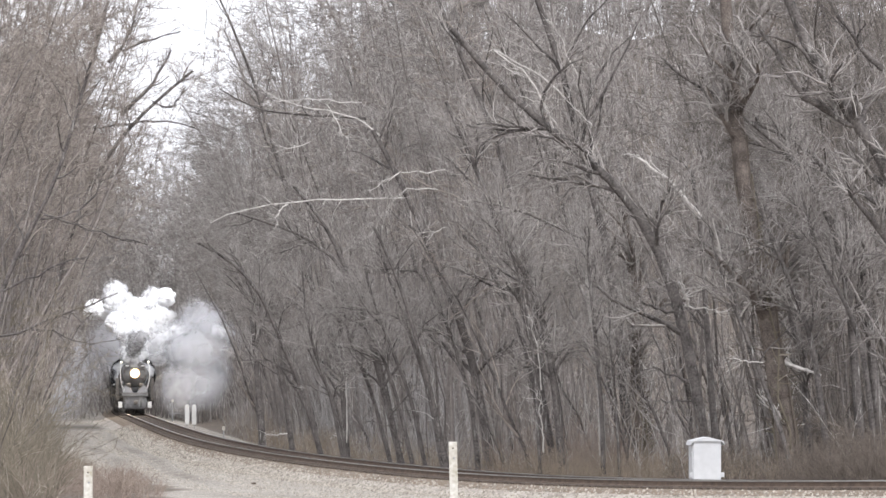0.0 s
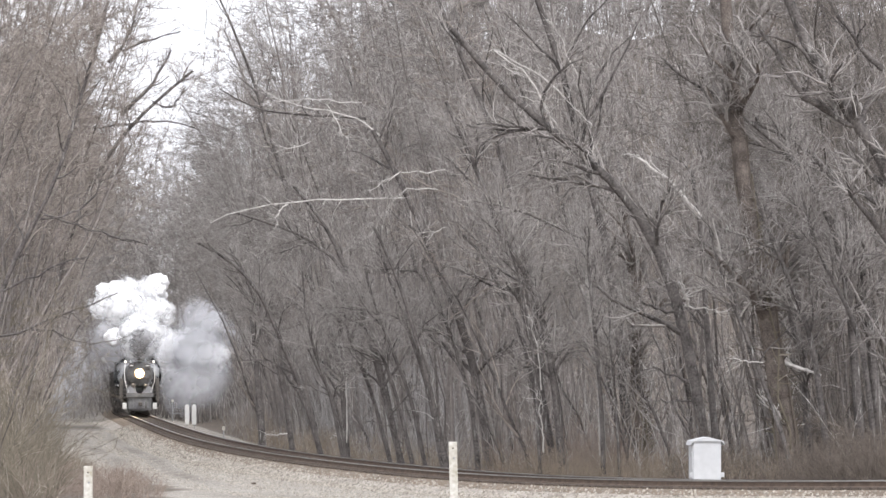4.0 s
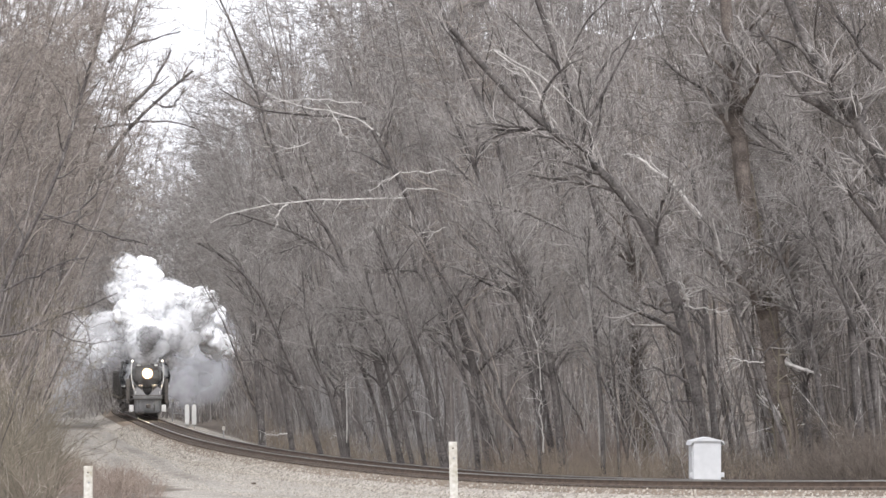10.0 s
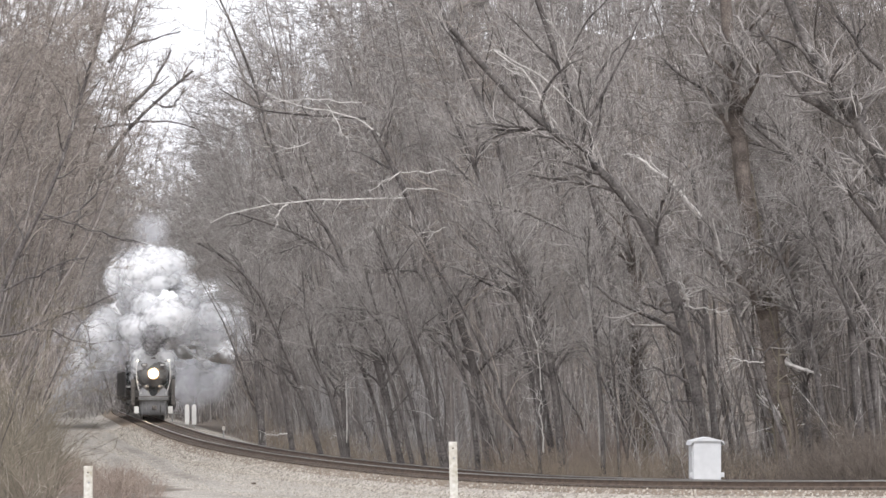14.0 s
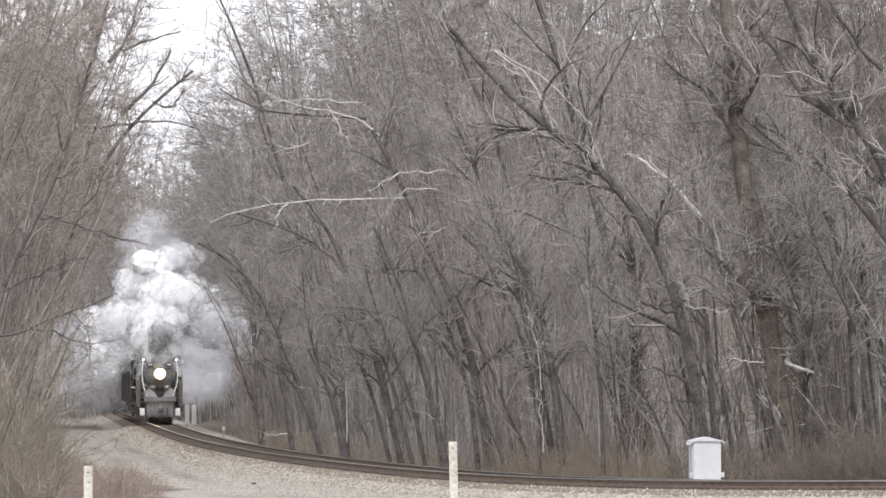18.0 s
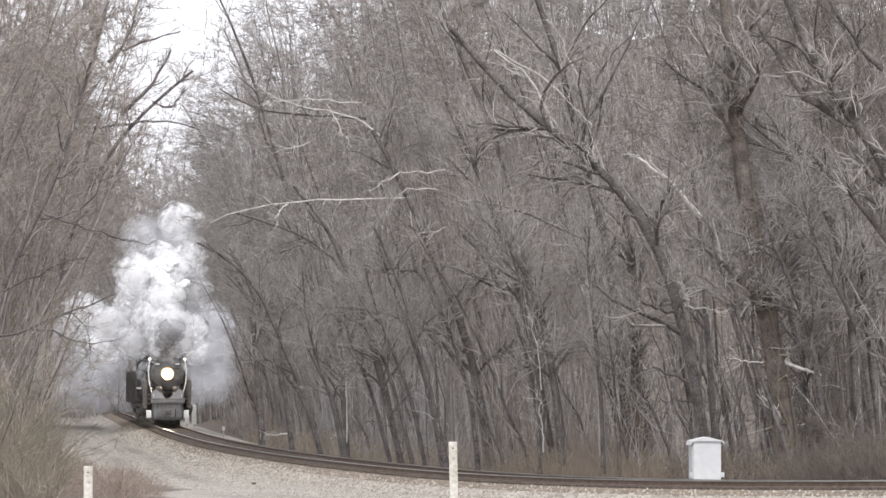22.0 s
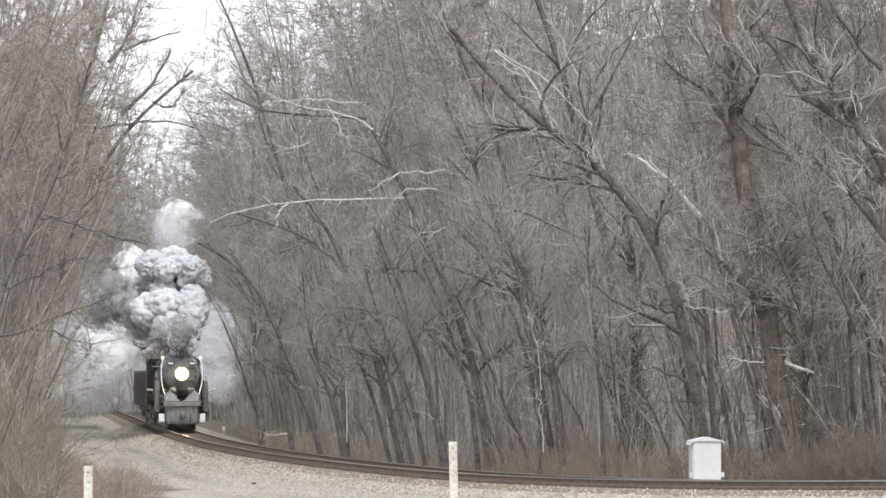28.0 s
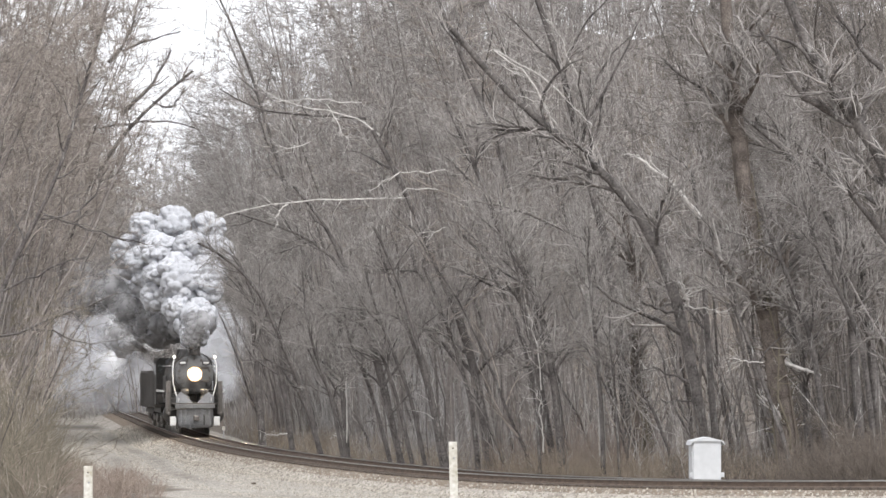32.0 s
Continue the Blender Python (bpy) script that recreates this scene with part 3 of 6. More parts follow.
def thicket(bundle, seed, places, heights, toward, branches=14, twigs=14, fine=0.011, low=0.1, reach=(0.8, 2.8), lean=0.03, crook=0.17):
    """The crowded thin stems and fine twigs that fill the depth of the wood; every stem is rooted in the ground."""
    rng = np.random.default_rng(seed)
    xy = np.array(places)
    n = len(xy)
    z = ground_height(xy[:, 0], xy[:, 1]) - 0.2
    H = rng.uniform(*heights, n)
    d = unit(np.stack([toward * np.abs(rng.normal(lean * 4, 0.10, n)), rng.normal(-0.05, 0.1, n), np.ones(n)], 1))
    P = [np.stack([xy[:, 0], xy[:, 1], z], 1)]
    for _ in range(7):
        P.append(P[-1] + d * (H / 7)[:, None])
        d = unit(d + rng.normal(size=(n, 3)) * crook + np.array([toward * lean, 0, 0.02]))
        d[:, 0] = np.clip(d[:, 0], -1.7 * crook, 1.7 * crook)
    P = np.stack(P, 1)
    R = (0.010 + 0.0015 * H)[:, None] * np.linspace(1, 0.12, 8)[None] ** 1.3 * rng.uniform(0.6, 1.5, (n, 1))
    P1, R1 = sprout(rng, P, R, branches, low, 1.0, reach, (30, 95), 5, 0.55, 0.06, 0.34, 0.3, fine * 1.1, toward * 0.3)
    P2, R2 = sprout(rng, P1, R1, twigs, 0.08, 1.0, (0.3, 1.2), (18, 70), 2, 0.8, 0.08, 0.25, 0.5, fine * 0.75)
    bundle[0].extend([(P1, R1, 3), (P2, R2, 3)])
    bundle[1].append((P, R, 4))


def close_thicket(bundle, twig, bark, label):
    ob = tagged(new("wood_thicket", joined("wood_thicket", bundle[0], twig)), label, "woods", kind="stuff")
    part("stems", joined("stems", bundle[1], bark), None, ob)


def make_slender(seed, height, low, branches, twigs, fine, reach, lean, twig, name="slender_tree", pull=0.25):
    """One slender bare tree, its thin bent trunk and its crown of long arching branches with fine twigs."""
    rng = np.random.default_rng(seed)
    P, R = stem(rng, height, 0.016 + 0.0028 * height, lean * height * 0.6, lean * height * 1.5, 11, 0.34, 0.05)
    tree = new(name)
    part("trunk", joined("trunk", [(P, R, 5)], STEM), None, tree)
    P1, R1 = sprout(rng, P, R, branches, low, 1.0, reach, (30, 90), 6, 0.5, 0.05, 0.28, 0.3, fine * 1.1, pull)
    P2, R2 = sprout(rng, P1, R1, twigs, 0.08, 1.0, (0.4, 1.3), (18, 65), 2, 0.8, 0.10, 0.3, 0.5, fine * 0.75, pull * 0.5)
    part("crown", joined("crown", [(P1, R1, 3), (P2, R2, 3)], twig), None, tree)
    return tree


def undergrowth(name, seed, places, heights, mat, label, category, fine=0.007, reach=0.9, tilt=0.25):
    """Dry weeds and shoots that stand thick on the ground of the wood."""
    rng = np.random.default_rng(seed)
    xy = np.array(places)
    n = len(xy)
    H = rng.uniform(*heights, n)
    d = unit(np.stack([rng.normal(0, tilt, n), rng.normal(0, 0.25, n), np.ones(n)], 1))
    P = [np.stack([xy[:, 0], xy[:, 1], ground_height(xy[:, 0], xy[:, 1]) - 0.08], 1)]
    for _ in range(3):
        P.append(P[-1] + d * (H / 3)[:, None])
        d = unit(d + rng.normal(size=(n, 3)) * 0.22)
    P = np.stack(P, 1)
    R = np.full((n, 4), fine) * np.linspace(1.3, 0.6, 4)[None]
    P1, R1 = sprout(rng, P, R, 5 if reach < 1 else 8, 0.15, 1.0, (0.28 * reach, reach), (20, 70), 2, 0.8, 0.1, 0.2, 0.5, fine * 0.8)
    return tagged(new(name, joined(name, [(P, R, 3), (P1, R1, 3)], mat)), label, category, kind="stuff")


def scatter(seed, count, s_range, q_range, view=(-0.105, 0.105)):
    """Many random places in a strip beside the track."""
    rng = random.Random(seed)
    got = []
    while len(got) < count:
        p = track(rng.uniform(*s_range), rng.uniform(*q_range))
        if view[0] < p.x / p.y < view[1]:
            got.append((p.x, p.y))
    return got


def stand(s, q, sink=0.0):
    p = track(s, q)
    return (p.x, p.y, float(ground_height(np.array([p.x]), np.array([p.y]))[0]) - sink)


def planted(ob, first, x, y, turn, size=1.0, tilt=0.0):
    """The first of a kind goes where it is told; the others are copies of it."""
    z = float(ground_height(np.array([x]), np.array([y]))[0])
    m = Matrix.Translation((x, y, z)) @ Matrix.Rotation(radians(turn), 4, "Z") @ Matrix.Rotation(radians(tilt), 4, "Y") @ Matrix.Scale(size, 4)
    if first:
        ob.matrix_basis = m
        return ob
    keep = ob.scale.copy()
    ob.scale = (1, 1, 1)
    made = copy_thing(ob, m)
    ob.scale = keep
    return made


def bent(points, y, r, taper, count=14, toward=0.0):
    """A smooth bent stem through a few bends, which leans towards the light."""
    p = np.array([(x, y - toward * max(z, 0) ** 1.3, z) for x, z in points], float)
    d = np.concatenate([[0], np.cumsum(np.linalg.norm(np.diff(p, axis=0), axis=1))])
    u = np.linspace(0, d[-1], count)
    out = np.stack([np.interp(u, d, p[:, k]) for k in range(3)], 1)
    for _ in range(2):
        out[1:-1] = 0.25 * out[:-2] + 0.5 * out[1:-1] + 0.25 * out[2:]
    return out[None], (r * (1 - (1 - taper) * np.linspace(0, 1, count)))[None]


MARKED = {}


def marked_tree(key, y, r, points):
    """A tree that stands out at the wood's edge: distance, trunk radius and the bends of its trunk (across, height)."""
    x0 = points[0][0]
    z0 = float(ground_height(np.array([x0]), np.array([float(y)]))[0])
    rows = [(x - x0, z - z0) for x, z in points]
    rows[0] = (0, -0.4)
    P, R = bent(rows, 0.0, r * 1.1, 0.45)
    R[0, 0] *= 1.3
    left = key.startswith("LT")
    tree = make_tree(300 + len(MARKED), 0, 0, 0, 0, limbs=12 if r > 0.12 else 8, branches=8, twigs=8 if r > 0.12 else 6, sprays=2, low=0.3 if r > 0.12 else 0.5, spread=2.6 if r < 0.18 else 3.6,
                     shape=(P, R), twig=TWIG_WARM if left else TWIG, bark=BARK_PALE if key == "K" else VINE_BARK if key in ("H", "J") else BARK)
    tree.location = (x0, y, z0)
    MARKED[key] = (tree, x0, z0)
    if key in ("H", "J"):
        # old vines that cling to the trunk
        rng = np.random.default_rng(900 + len(MARKED))
        for k in range(7):
            climb = 8 + k % 4
            a = 0.9 * k + np.cumsum(rng.normal(size=climb) * 0.55)
            hug = R[0, :climb] * rng.uniform(0.98, 1.2, climb)
            V = P[0, :climb] + hug[:, None] * np.stack([np.cos(a), np.sin(a), rng.normal(size=climb) * 0.3], 1)
            vine = np.full((1, climb), 0.045) * np.linspace(1, 0.5, climb)
            V2, R2 = sprout(rng, V[None], vine, 70, 0.0, 1.0, (0.25, 0.8), (40, 110), 4, 0.8, 0.15, 0.3, 0.4, 0.011)
            part("vine", joined("vine", [(V[None], vine, 5), (V2, R2, 3)], OLIVE if k % 3 else BRUSH), None, tree)
    tagged(tree, "bare tree with a thick upright vine-clad trunk" if key in ("H", "J") else "slender bare tree leaning out over the gravel" if left else "bare grey-brown tree leaning out over the track", "tree", "trees of the wood")


def marked_limb(key, r, points, dark=False, twigs=10, forward=0.7):
    """A limb that stands out on one of those trees."""
    tree, x0, z0 = MARKED[key]
    rng = np.random.default_rng(700 + int(100 * r) + len(tree.children))
    P, R = bent([(x - x0, z - z0) for x, z in points], -0.25, r * (1.0 if dark else 0.7), 0.4, 10)
    P[0, 2:, 0] += rng.normal(size=8) * 0.035
    P[0, 2:, 2] += rng.normal(size=8) * 0.035
    P[0, :, 1] = np.linspace(0, -forward, 10)
    P2, R2 = sprout(rng, P, R, twigs, 0.25, 1.0, (0.3, 1.6) if twigs > 3 else (0.15, 0.4), (25, 60), 5, 0.45, 0.1, 0.3, 0.4, 0.007)
    mesh = joined("limb", [(P, R, 6), (P2, R2, 4)], BARK if dark else DEAD)
    part("limb" if dark else "dead_limb", mesh, None, tree, "" if dark else "bleached bare limb")


marked_tree("A", 232, 0.189, [(-9.22, -0.9), (-9.54, 3.56), (-9.83, 6.61), (-10.41, 8.2), (-11.57, 9.22)])
marked_tree("B", 205, 0.128, [(-5.36, -0.9), (-6.25, 2.25), (-7.15, 4.3), (-7.84, 5.84), (-8.25, 6.99), (-9.07, 7.89), (-9.97, 8.71), (-11.12, 9.17)])
marked_tree("B2", 215, 0.134, [(-7.09, -0.9), (-7.5, 2.2), (-7.96, 4.08), (-8.65, 5.69), (-9.11, 7.3), (-9.65, 8.38)])
marked_tree("C", 196, 0.11, [(-4.21, -0.9), (-4.31, 3.77), (-4.46, 5.73), (-4.88, 7.93), (-5.49, 9.65)])
marked_tree("D", 182, 0.125, [(-1.46, -0.9), (-2.93, 4.64), (-4.19, 8.28), (-5.1, 9.87), (-6.01, 10.78)])
marked_tree("D2", 184, 0.11, [(-1.61, -0.82), (-2.05, 1.44), (-2.58, 3.73), (-3.08, 5.57), (-3.43, 6.54), (-4.24, 7.92), (-5.16, 8.75), (-6.42, 9.17), (-7.58, 9.49), (-8.38, 9.77)])
marked_tree("E", 172, 0.183, [(2.06, -0.9), (0.99, 4.57), (0.13, 6.5), (-0.84, 8.87), (-1.81, 11.02), (-2.67, 12.52)])
marked_tree("E2", 168, 0.105, [(0.34, -0.9), (-0.71, 3.7), (-1.76, 7.06), (-2.6, 8.74)])
marked_tree("F", 165, 0.134, [(4.25, -0.9), (3.42, 3.69), (2.39, 7.82), (1.57, 9.88), (0.74, 11.74), (0.12, 13.18)])
marked_tree("M", 168, 0.116, [(3.7, -0.9), (3.59, 4.54), (2.96, 7.06), (2.02, 9.16)])
marked_tree("G", 146, 0.201, [(8.72, -0.9), (8.23, 2.73), (7.5, 6.02), (6.68, 8.21), (5.04, 10.13), (2.94, 11.4), (1.2, 13.23), (0.29, 14.41)])
marked_tree("H", 139, 0.34, [(10.88, -0.59), (10.27, 3.63), (9.49, 7.45), (9.05, 10.93), (8.79, 13.71), (8.62, 15.79)])
marked_tree("I", 132, 0.281, [(14.45, -0.9), (13.63, 7.57), (12.94, 10.13), (11.57, 10.79), (10.82, 12.36), (10.08, 14.17), (9.67, 15.49)])
marked_tree("J", 160, 0.24, [(7.02, -0.9), (6.88, 3.68), (6.72, 6.88), (6.32, 9.88)])
marked_tree("K", 160, 0.13, [(5.72, -0.9), (5.56, 3.28), (5.12, 6.08), (4.92, 8.88)])
marked_tree("L", 140, 0.158, [(13.72, -0.9), (13.05, 6.43), (12.53, 8.88), (11.48, 10.37), (9.55, 11.07)])
marked_tree("N", 147, 0.119, [(9.02, -0.9), (8.56, 5.12), (8.38, 8.24), (8.1, 9.9)])
marked_tree("O", 142, 0.124, [(11.64, -0.9), (11.29, 3.64), (10.58, 6.48), (9.69, 9.14)])
marked_tree("Q", 178, 0.089, [(-0.53, -0.9), (-1.31, 2.61), (-1.87, 3.72), (-2.31, 5.06), (-2.76, 5.95), (-3.09, 7.51)])
marked_tree("R", 174, 0.098, [(0.13, -0.9), (-0.41, 1.97), (-0.85, 3.71), (-1.39, 5.02), (-2.04, 6.76), (-2.48, 8.28)])
marked_tree("S", 190, 0.083, [(-4.08, -0.9), (-4.73, 2.56), (-5.32, 3.75), (-5.79, 5.65), (-5.91, 7.55)])
marked_tree("U", 183, 0.091, [(-1.92, -0.9), (-2.84, 2.36), (-3.29, 3.51), (-3.87, 4.65), (-4.09, 6.48)])
marked_tree("V", 160, 0.15, [(4.32, -0.9), (4.02, 2.48), (3.72, 4.08), (3.42, 5.68), (2.92, 6.88), (1.92, 8.48)])
marked_tree("W", 158, 0.069, [(3.44, -0.9), (3.28, 2.49), (3.18, 4.07), (2.92, 5.45), (2.59, 7.03), (2.19, 8.02)])
marked_tree("X", 153, 0.086, [(5.47, -0.9), (5.37, 2.13), (5.24, 3.66), (5.09, 5.19), (4.9, 7.11), (4.8, 8.25)])
marked_tree("Y", 152, 0.057, [(6.0, -0.9), (5.81, 2.52), (5.62, 4.04), (5.59, 5.56)])
marked_tree("Z", 137, 0.077, [(10.89, -0.9), (10.29, 1.57), (9.73, 2.77), (9.35, 4.14), (8.75, 5.34), (8.32, 6.54), (8.07, 7.74)])
marked_tree("T", 138, 0.112, [(12.01, -0.9), (11.49, 2.59), (11.32, 4.32), (10.8, 5.53), (10.45, 6.56), (9.94, 7.42), (9.59, 8.8)])
marked_tree("AB", 136, 0.093, [(13.19, -0.9), (12.68, 3.96), (12.17, 5.49), (11.58, 6.17), (11.15, 7.19), (10.81, 8.72)])
marked_tree("C2", 198, 0.124, [(-4.11, -0.93), (-4.26, 0.8), (-4.41, 2.53), (-4.63, 3.77), (-4.85, 5), (-5.18, 6), (-5.6, 6.86), (-5.92, 7.28)])
marked_tree("C3", 193, 0.072, [(-4, -0.7), (-4.49, 1.83), (-4.99, 2.72), (-5.4, 3.51), (-5.77, 4.29)])
marked_tree("U2", 181, 0.095, [(-1.04, -0.79), (-1.63, 1.47), (-2.13, 3.27), (-2.63, 4.41), (-3.26, 5.27), (-3.71, 5.85)])
marked_tree("L2", 139, 0.156, [(12.99, -0.54), (12.62, 4.32), (12.31, 7.28), (11.98, 8.15), (11.41, 9.11), (10.72, 10.03), (9.85, 10.9), (9.29, 11.34), (8.72, 11.42)])
marked_tree("F2", 166, 0.104, [(3.96, -0.87), (3.4, 2.45), (2.93, 4.73), (2.3, 5.97), (1.99, 6.7), (1.41, 7.84), (0.75, 8.36)])
marked_tree("E3", 171, 0.107, [(1.41, -0.78), (1.09, 2.42), (0.6, 3.7), (0.34, 4.56), (0.02, 5.41), (-0.3, 6.38), (-0.77, 7.34)])
marked_tree("H2", 148, 0.083, [(11.3, -0.79), (10.38, 2.72), (9.96, 4.39), (9.55, 5.68), (9.18, 7.35), (8.96, 8.09)])
marked_tree("LT1", 240, 0.165, [(-21.72, -0.9), (-20.82, 6.27), (-19.62, 11.67), (-17.52, 15.57), (-15.42, 17.67), (-13.32, 19.32)])
marked_tree("LT2", 250, 0.203, [(-23.88, -0.9), (-22.31, 8.27), (-21.06, 14.52), (-19.81, 19.21), (-18.56, 23.89)])
marked_tree("LT4", 150, 0.10, [(-15.57, 1.22), (-15.16, 4.03), (-14.71, 6.19), (-14.03, 7.58), (-13.3, 8.48), (-12.7, 10.04), (-12.18, 11.91), (-11.71, 13.6)])
marked_limb("E", 0.054, [(-1.33, 9.94), (-3.1, 9.9), (-4.82, 9.84), (-6.54, 9.73), (-7.61, 9.51), (-8.36, 9.3), (-8.9, 8.91)])
marked_limb("N", 0.13, [(8.38, 8.33), (7.64, 9.25), (6.73, 9.99), (6.27, 10.26)])
marked_limb("E", 0.043, [(-2.41, 12.31), (-3.1, 13.02), (-4.82, 13.28), (-6.11, 13.6), (-7.18, 14.24)])
marked_limb("O", 0.106, [(11.36, 3.28), (11.59, 3.25), (11.11, 3.37), (10.67, 3.78)])
marked_limb("O", 0.062, [(11.5, 1.65), (11.11, 1.65), (10.4, 1.95), (9.78, 2.63)])
marked_limb("D", 0.057, [(-1.64, 0.43), (-2.14, 0.89), (-2.32, 1.41), (-1.68, 2.03), (-1.11, 2.59)], True)
marked_limb("G", 0.055, [(3.67, 10.95), (2.66, 13.14), (1.57, 13.65)])
marked_limb("I", 0.132, [(11.57, 10.79), (10.49, 11.29), (9.92, 12.36), (9.26, 13.18)], True)
marked_limb("I", 0.074, [(10.82, 12.36), (10.08, 13.02), (9.01, 13.15)], True)
marked_limb("E", 0.065, [(-0.73, 6.72), (-0.9, 7.11), (-1.81, 7.19), (-2.45, 7.26)], True)
marked_limb("Z", 0.034, [(9.69, 3.59), (9.01, 3.66), (8.53, 3.76)])
marked_limb("LT1", 0.09, [(-19.62, 16.32), (-17.52, 16.32), (-16.02, 16.53), (-14.52, 16.71), (-13.17, 16.23)], True)
marked_limb("LT2", 0.125, [(-18.56, 20.46), (-17.78, 21.08), (-17.25, 22.18), (-16.84, 23.89)], True)
marked_limb("LT2", 0.078, [(-17.78, 21.08), (-16.38, 21.64), (-14.44, 22.18)], True)
marked_limb("LT1", 0.09, [(-15.42, 17.67), (-14.52, 17.22), (-13.62, 18.27)], True)
marked_limb("D", 0.034, [(-2.59, 3.91), (-3.28, 4.3), (-3.91, 4.41)])
marked_limb("E", 0.043, [(0.13, 8.83), (-0.52, 8.65), (-1.33, 8.4)])
marked_limb("W", 0.04, [(3.44, 2.69), (3.24, 4.47), (2.98, 5.35)])
marked_limb("C", 0.05, [(-4.21, -0.15), (-4.12, 1.07), (-4.19, 2.54), (-4.17, 3.76), (-4.36, 4.74)])
marked_limb("C", 0.05, [(-4.21, -0.03), (-4.36, 0.41), (-4.46, 0.82)])
marked_limb("B", 0.04, [(-7.07, 0.51), (-7.53, 0.48), (-8.04, 0.43)])
marked_limb("R", 0.07, [(0.02, 0.45), (-0.17, 1.32), (-0.35, 2.19), (-0.59, 3.28)])
marked_limb("J", 0.05, [(6.68, 0.68), (6.6, 1.58), (6.66, 2.68), (6.82, 3.48), (7.08, 4.18), (7.28, 4.48)], True)
marked_limb("J", 0.05, [(7.36, 2.38), (7.32, 3.08), (7.02, 3.68), (6.72, 4.18), (6.48, 4.48)])
marked_limb("G", 0.05, [(8.05, 2.88), (7.68, 3.13), (7.14, 3.28), (6.72, 3.5)], True)
marked_limb("G", 0.04, [(8.05, 2.37), (7.41, 2.35), (6.77, 2.4)], True)
marked_limb("G", 0.06, [(7.56, 5.25), (6.96, 5.29), (6.5, 5.47), (6.25, 5.84)], True)
marked_limb("G", 0.09, [(7.91, 5.47), (7.78, 5.84), (7.69, 6.2)])
marked_limb("N", 0.045, [(7.87, 5.48), (8.48, 5.3), (9.3, 5.25)])
marked_limb("H", 0.07, [(8.7, 11.57), (8.11, 11.98), (7.51, 12.21), (6.98, 12.64), (6.76, 12.94)], True)
marked_limb("I", 0.1, [(12.86, 12.17), (12.42, 12.57), (11.84, 13.2), (11.51, 13.7)], True)
marked_limb("G", 0.05, [(3.95, 12.14), (3.68, 12.51), (3.04, 12.97), (2.21, 13.37), (1.57, 13.7)])
marked_limb("G", 0.04, [(4.83, 11.28), (4.31, 11.78), (3.95, 12.05)])
marked_limb("G", 0.04, [(4.35, 12.93), (4.04, 13.52), (3.73, 14.25), (3.4, 14.65)])
marked_limb("G", 0.035, [(3.69, 11.28), (3.31, 11.87), (3.13, 12.16)])
marked_limb("G", 0.045, [(3.25, 11.17), (2.21, 11.1), (1.3, 10.86), (1.02, 10.22), (0.66, 9.53)], True)
marked_limb("E", 0.05, [(0.09, 11.02), (-0.84, 10.87), (-1.77, 10.89), (-2.2, 10.49), (-2.78, 10.16)])
marked_limb("E", 0.045, [(-0.19, 10.25), (-1.33, 10.38), (-1.77, 9.9), (-2.2, 9.26), (-2.78, 8.44)])
marked_limb("E", 0.035, [(-3.1, 13.57), (-4.82, 13.65), (-6.12, 13.61), (-6.76, 13.44)])
marked_limb("E", 0.06, [(-2.93, 12.96), (-4.82, 13.09), (-6.76, 13.18), (-7.62, 13.44), (-8.49, 14.04)], True)
marked_limb("E", 0.035, [(-4.44, 13.5), (-4.01, 12.96), (-3.96, 12.42), (-3.53, 12.1)])
marked_limb("E", 0.035, [(-5.08, 12.06), (-5.58, 11.84), (-6.33, 11.67)])
marked_limb("E", 0.04, [(-5.9, 9.69), (-6.29, 9.47), (-6.37, 9.19), (-6.28, 8.91)])
marked_limb("LT1", 0.13, [(-17.1, 17.02), (-16.35, 17.69), (-15.6, 18.35), (-14.91, 19.43), (-14.49, 20.34)], True)
marked_limb("LT1", 0.08, [(-22.04, 9.72), (-21.38, 11.07), (-20.66, 12.57), (-20.25, 14.38)], True)
marked_limb("T", 0.05, [(11.5, 7.42), (11.07, 7.41), (10.64, 7.42)], True)
marked_limb("L", 0.05, [(12.99, 10.03), (12.95, 10.46), (13.08, 11.08)])
marked_limb("H", 0.05, [(9.5, 6.67), (9.41, 7.11), (9.32, 7.54)])
marked_limb("H", 0.05, [(9.76, 5.68), (9.67, 5.98), (9.58, 6.24)])
marked_limb("H", 0.08, [(10.62, 1.55), (10.36, 1.98), (9.84, 2.50), (9.56, 2.69)], twigs=3, forward=1.8)
marked_limb("H", 0.12, [(10.36, 3.70), (10.80, 3.46), (11.28, 3.28), (11.50, 3.24)], twigs=1)
marked_limb("H", 0.045, [(9.15, 5.01), (9.41, 5.51), (9.84, 5.63), (10.45, 5.54)])
marked_limb("F", 0.05, [(2.91, 6.17), (2.7, 6.68), (2.56, 7.03)])
marked_limb("W", 0.05, [(3.51, 0.51), (3.48, 1.11), (3.4, 1.8), (3.28, 2.69)])
marked_limb("LT1", 0.06, [(-19.04, 12.21), (-18.44, 13.63), (-17.85, 15.34)])
marked_limb("LT1", 0.06, [(-18.8, 12.36), (-18.14, 13.24), (-17.66, 14.14)])
marked_limb("LT1", 0.045, [(-18.59, 10.71), (-17.06, 10.32), (-15.67, 10.05)], True)
marked_limb("LT4", 0.055, [(-15.08, 4.41), (-13.73, 4.67), (-12.33, 5.27), (-11.14, 5.76), (-10.68, 5.91)], True, twigs=16)
marked_limb("LT4", 0.035, [(-13.66, 4.71), (-12.7, 4.67), (-11.88, 4.09), (-10.99, 4.37), (-10.54, 4.44)], True, twigs=16)
marked_limb("LT4", 0.045, [(-14.75, 5.91), (-13.96, 6.32), (-12.78, 6.85), (-11.71, 7.13)], True, twigs=16)
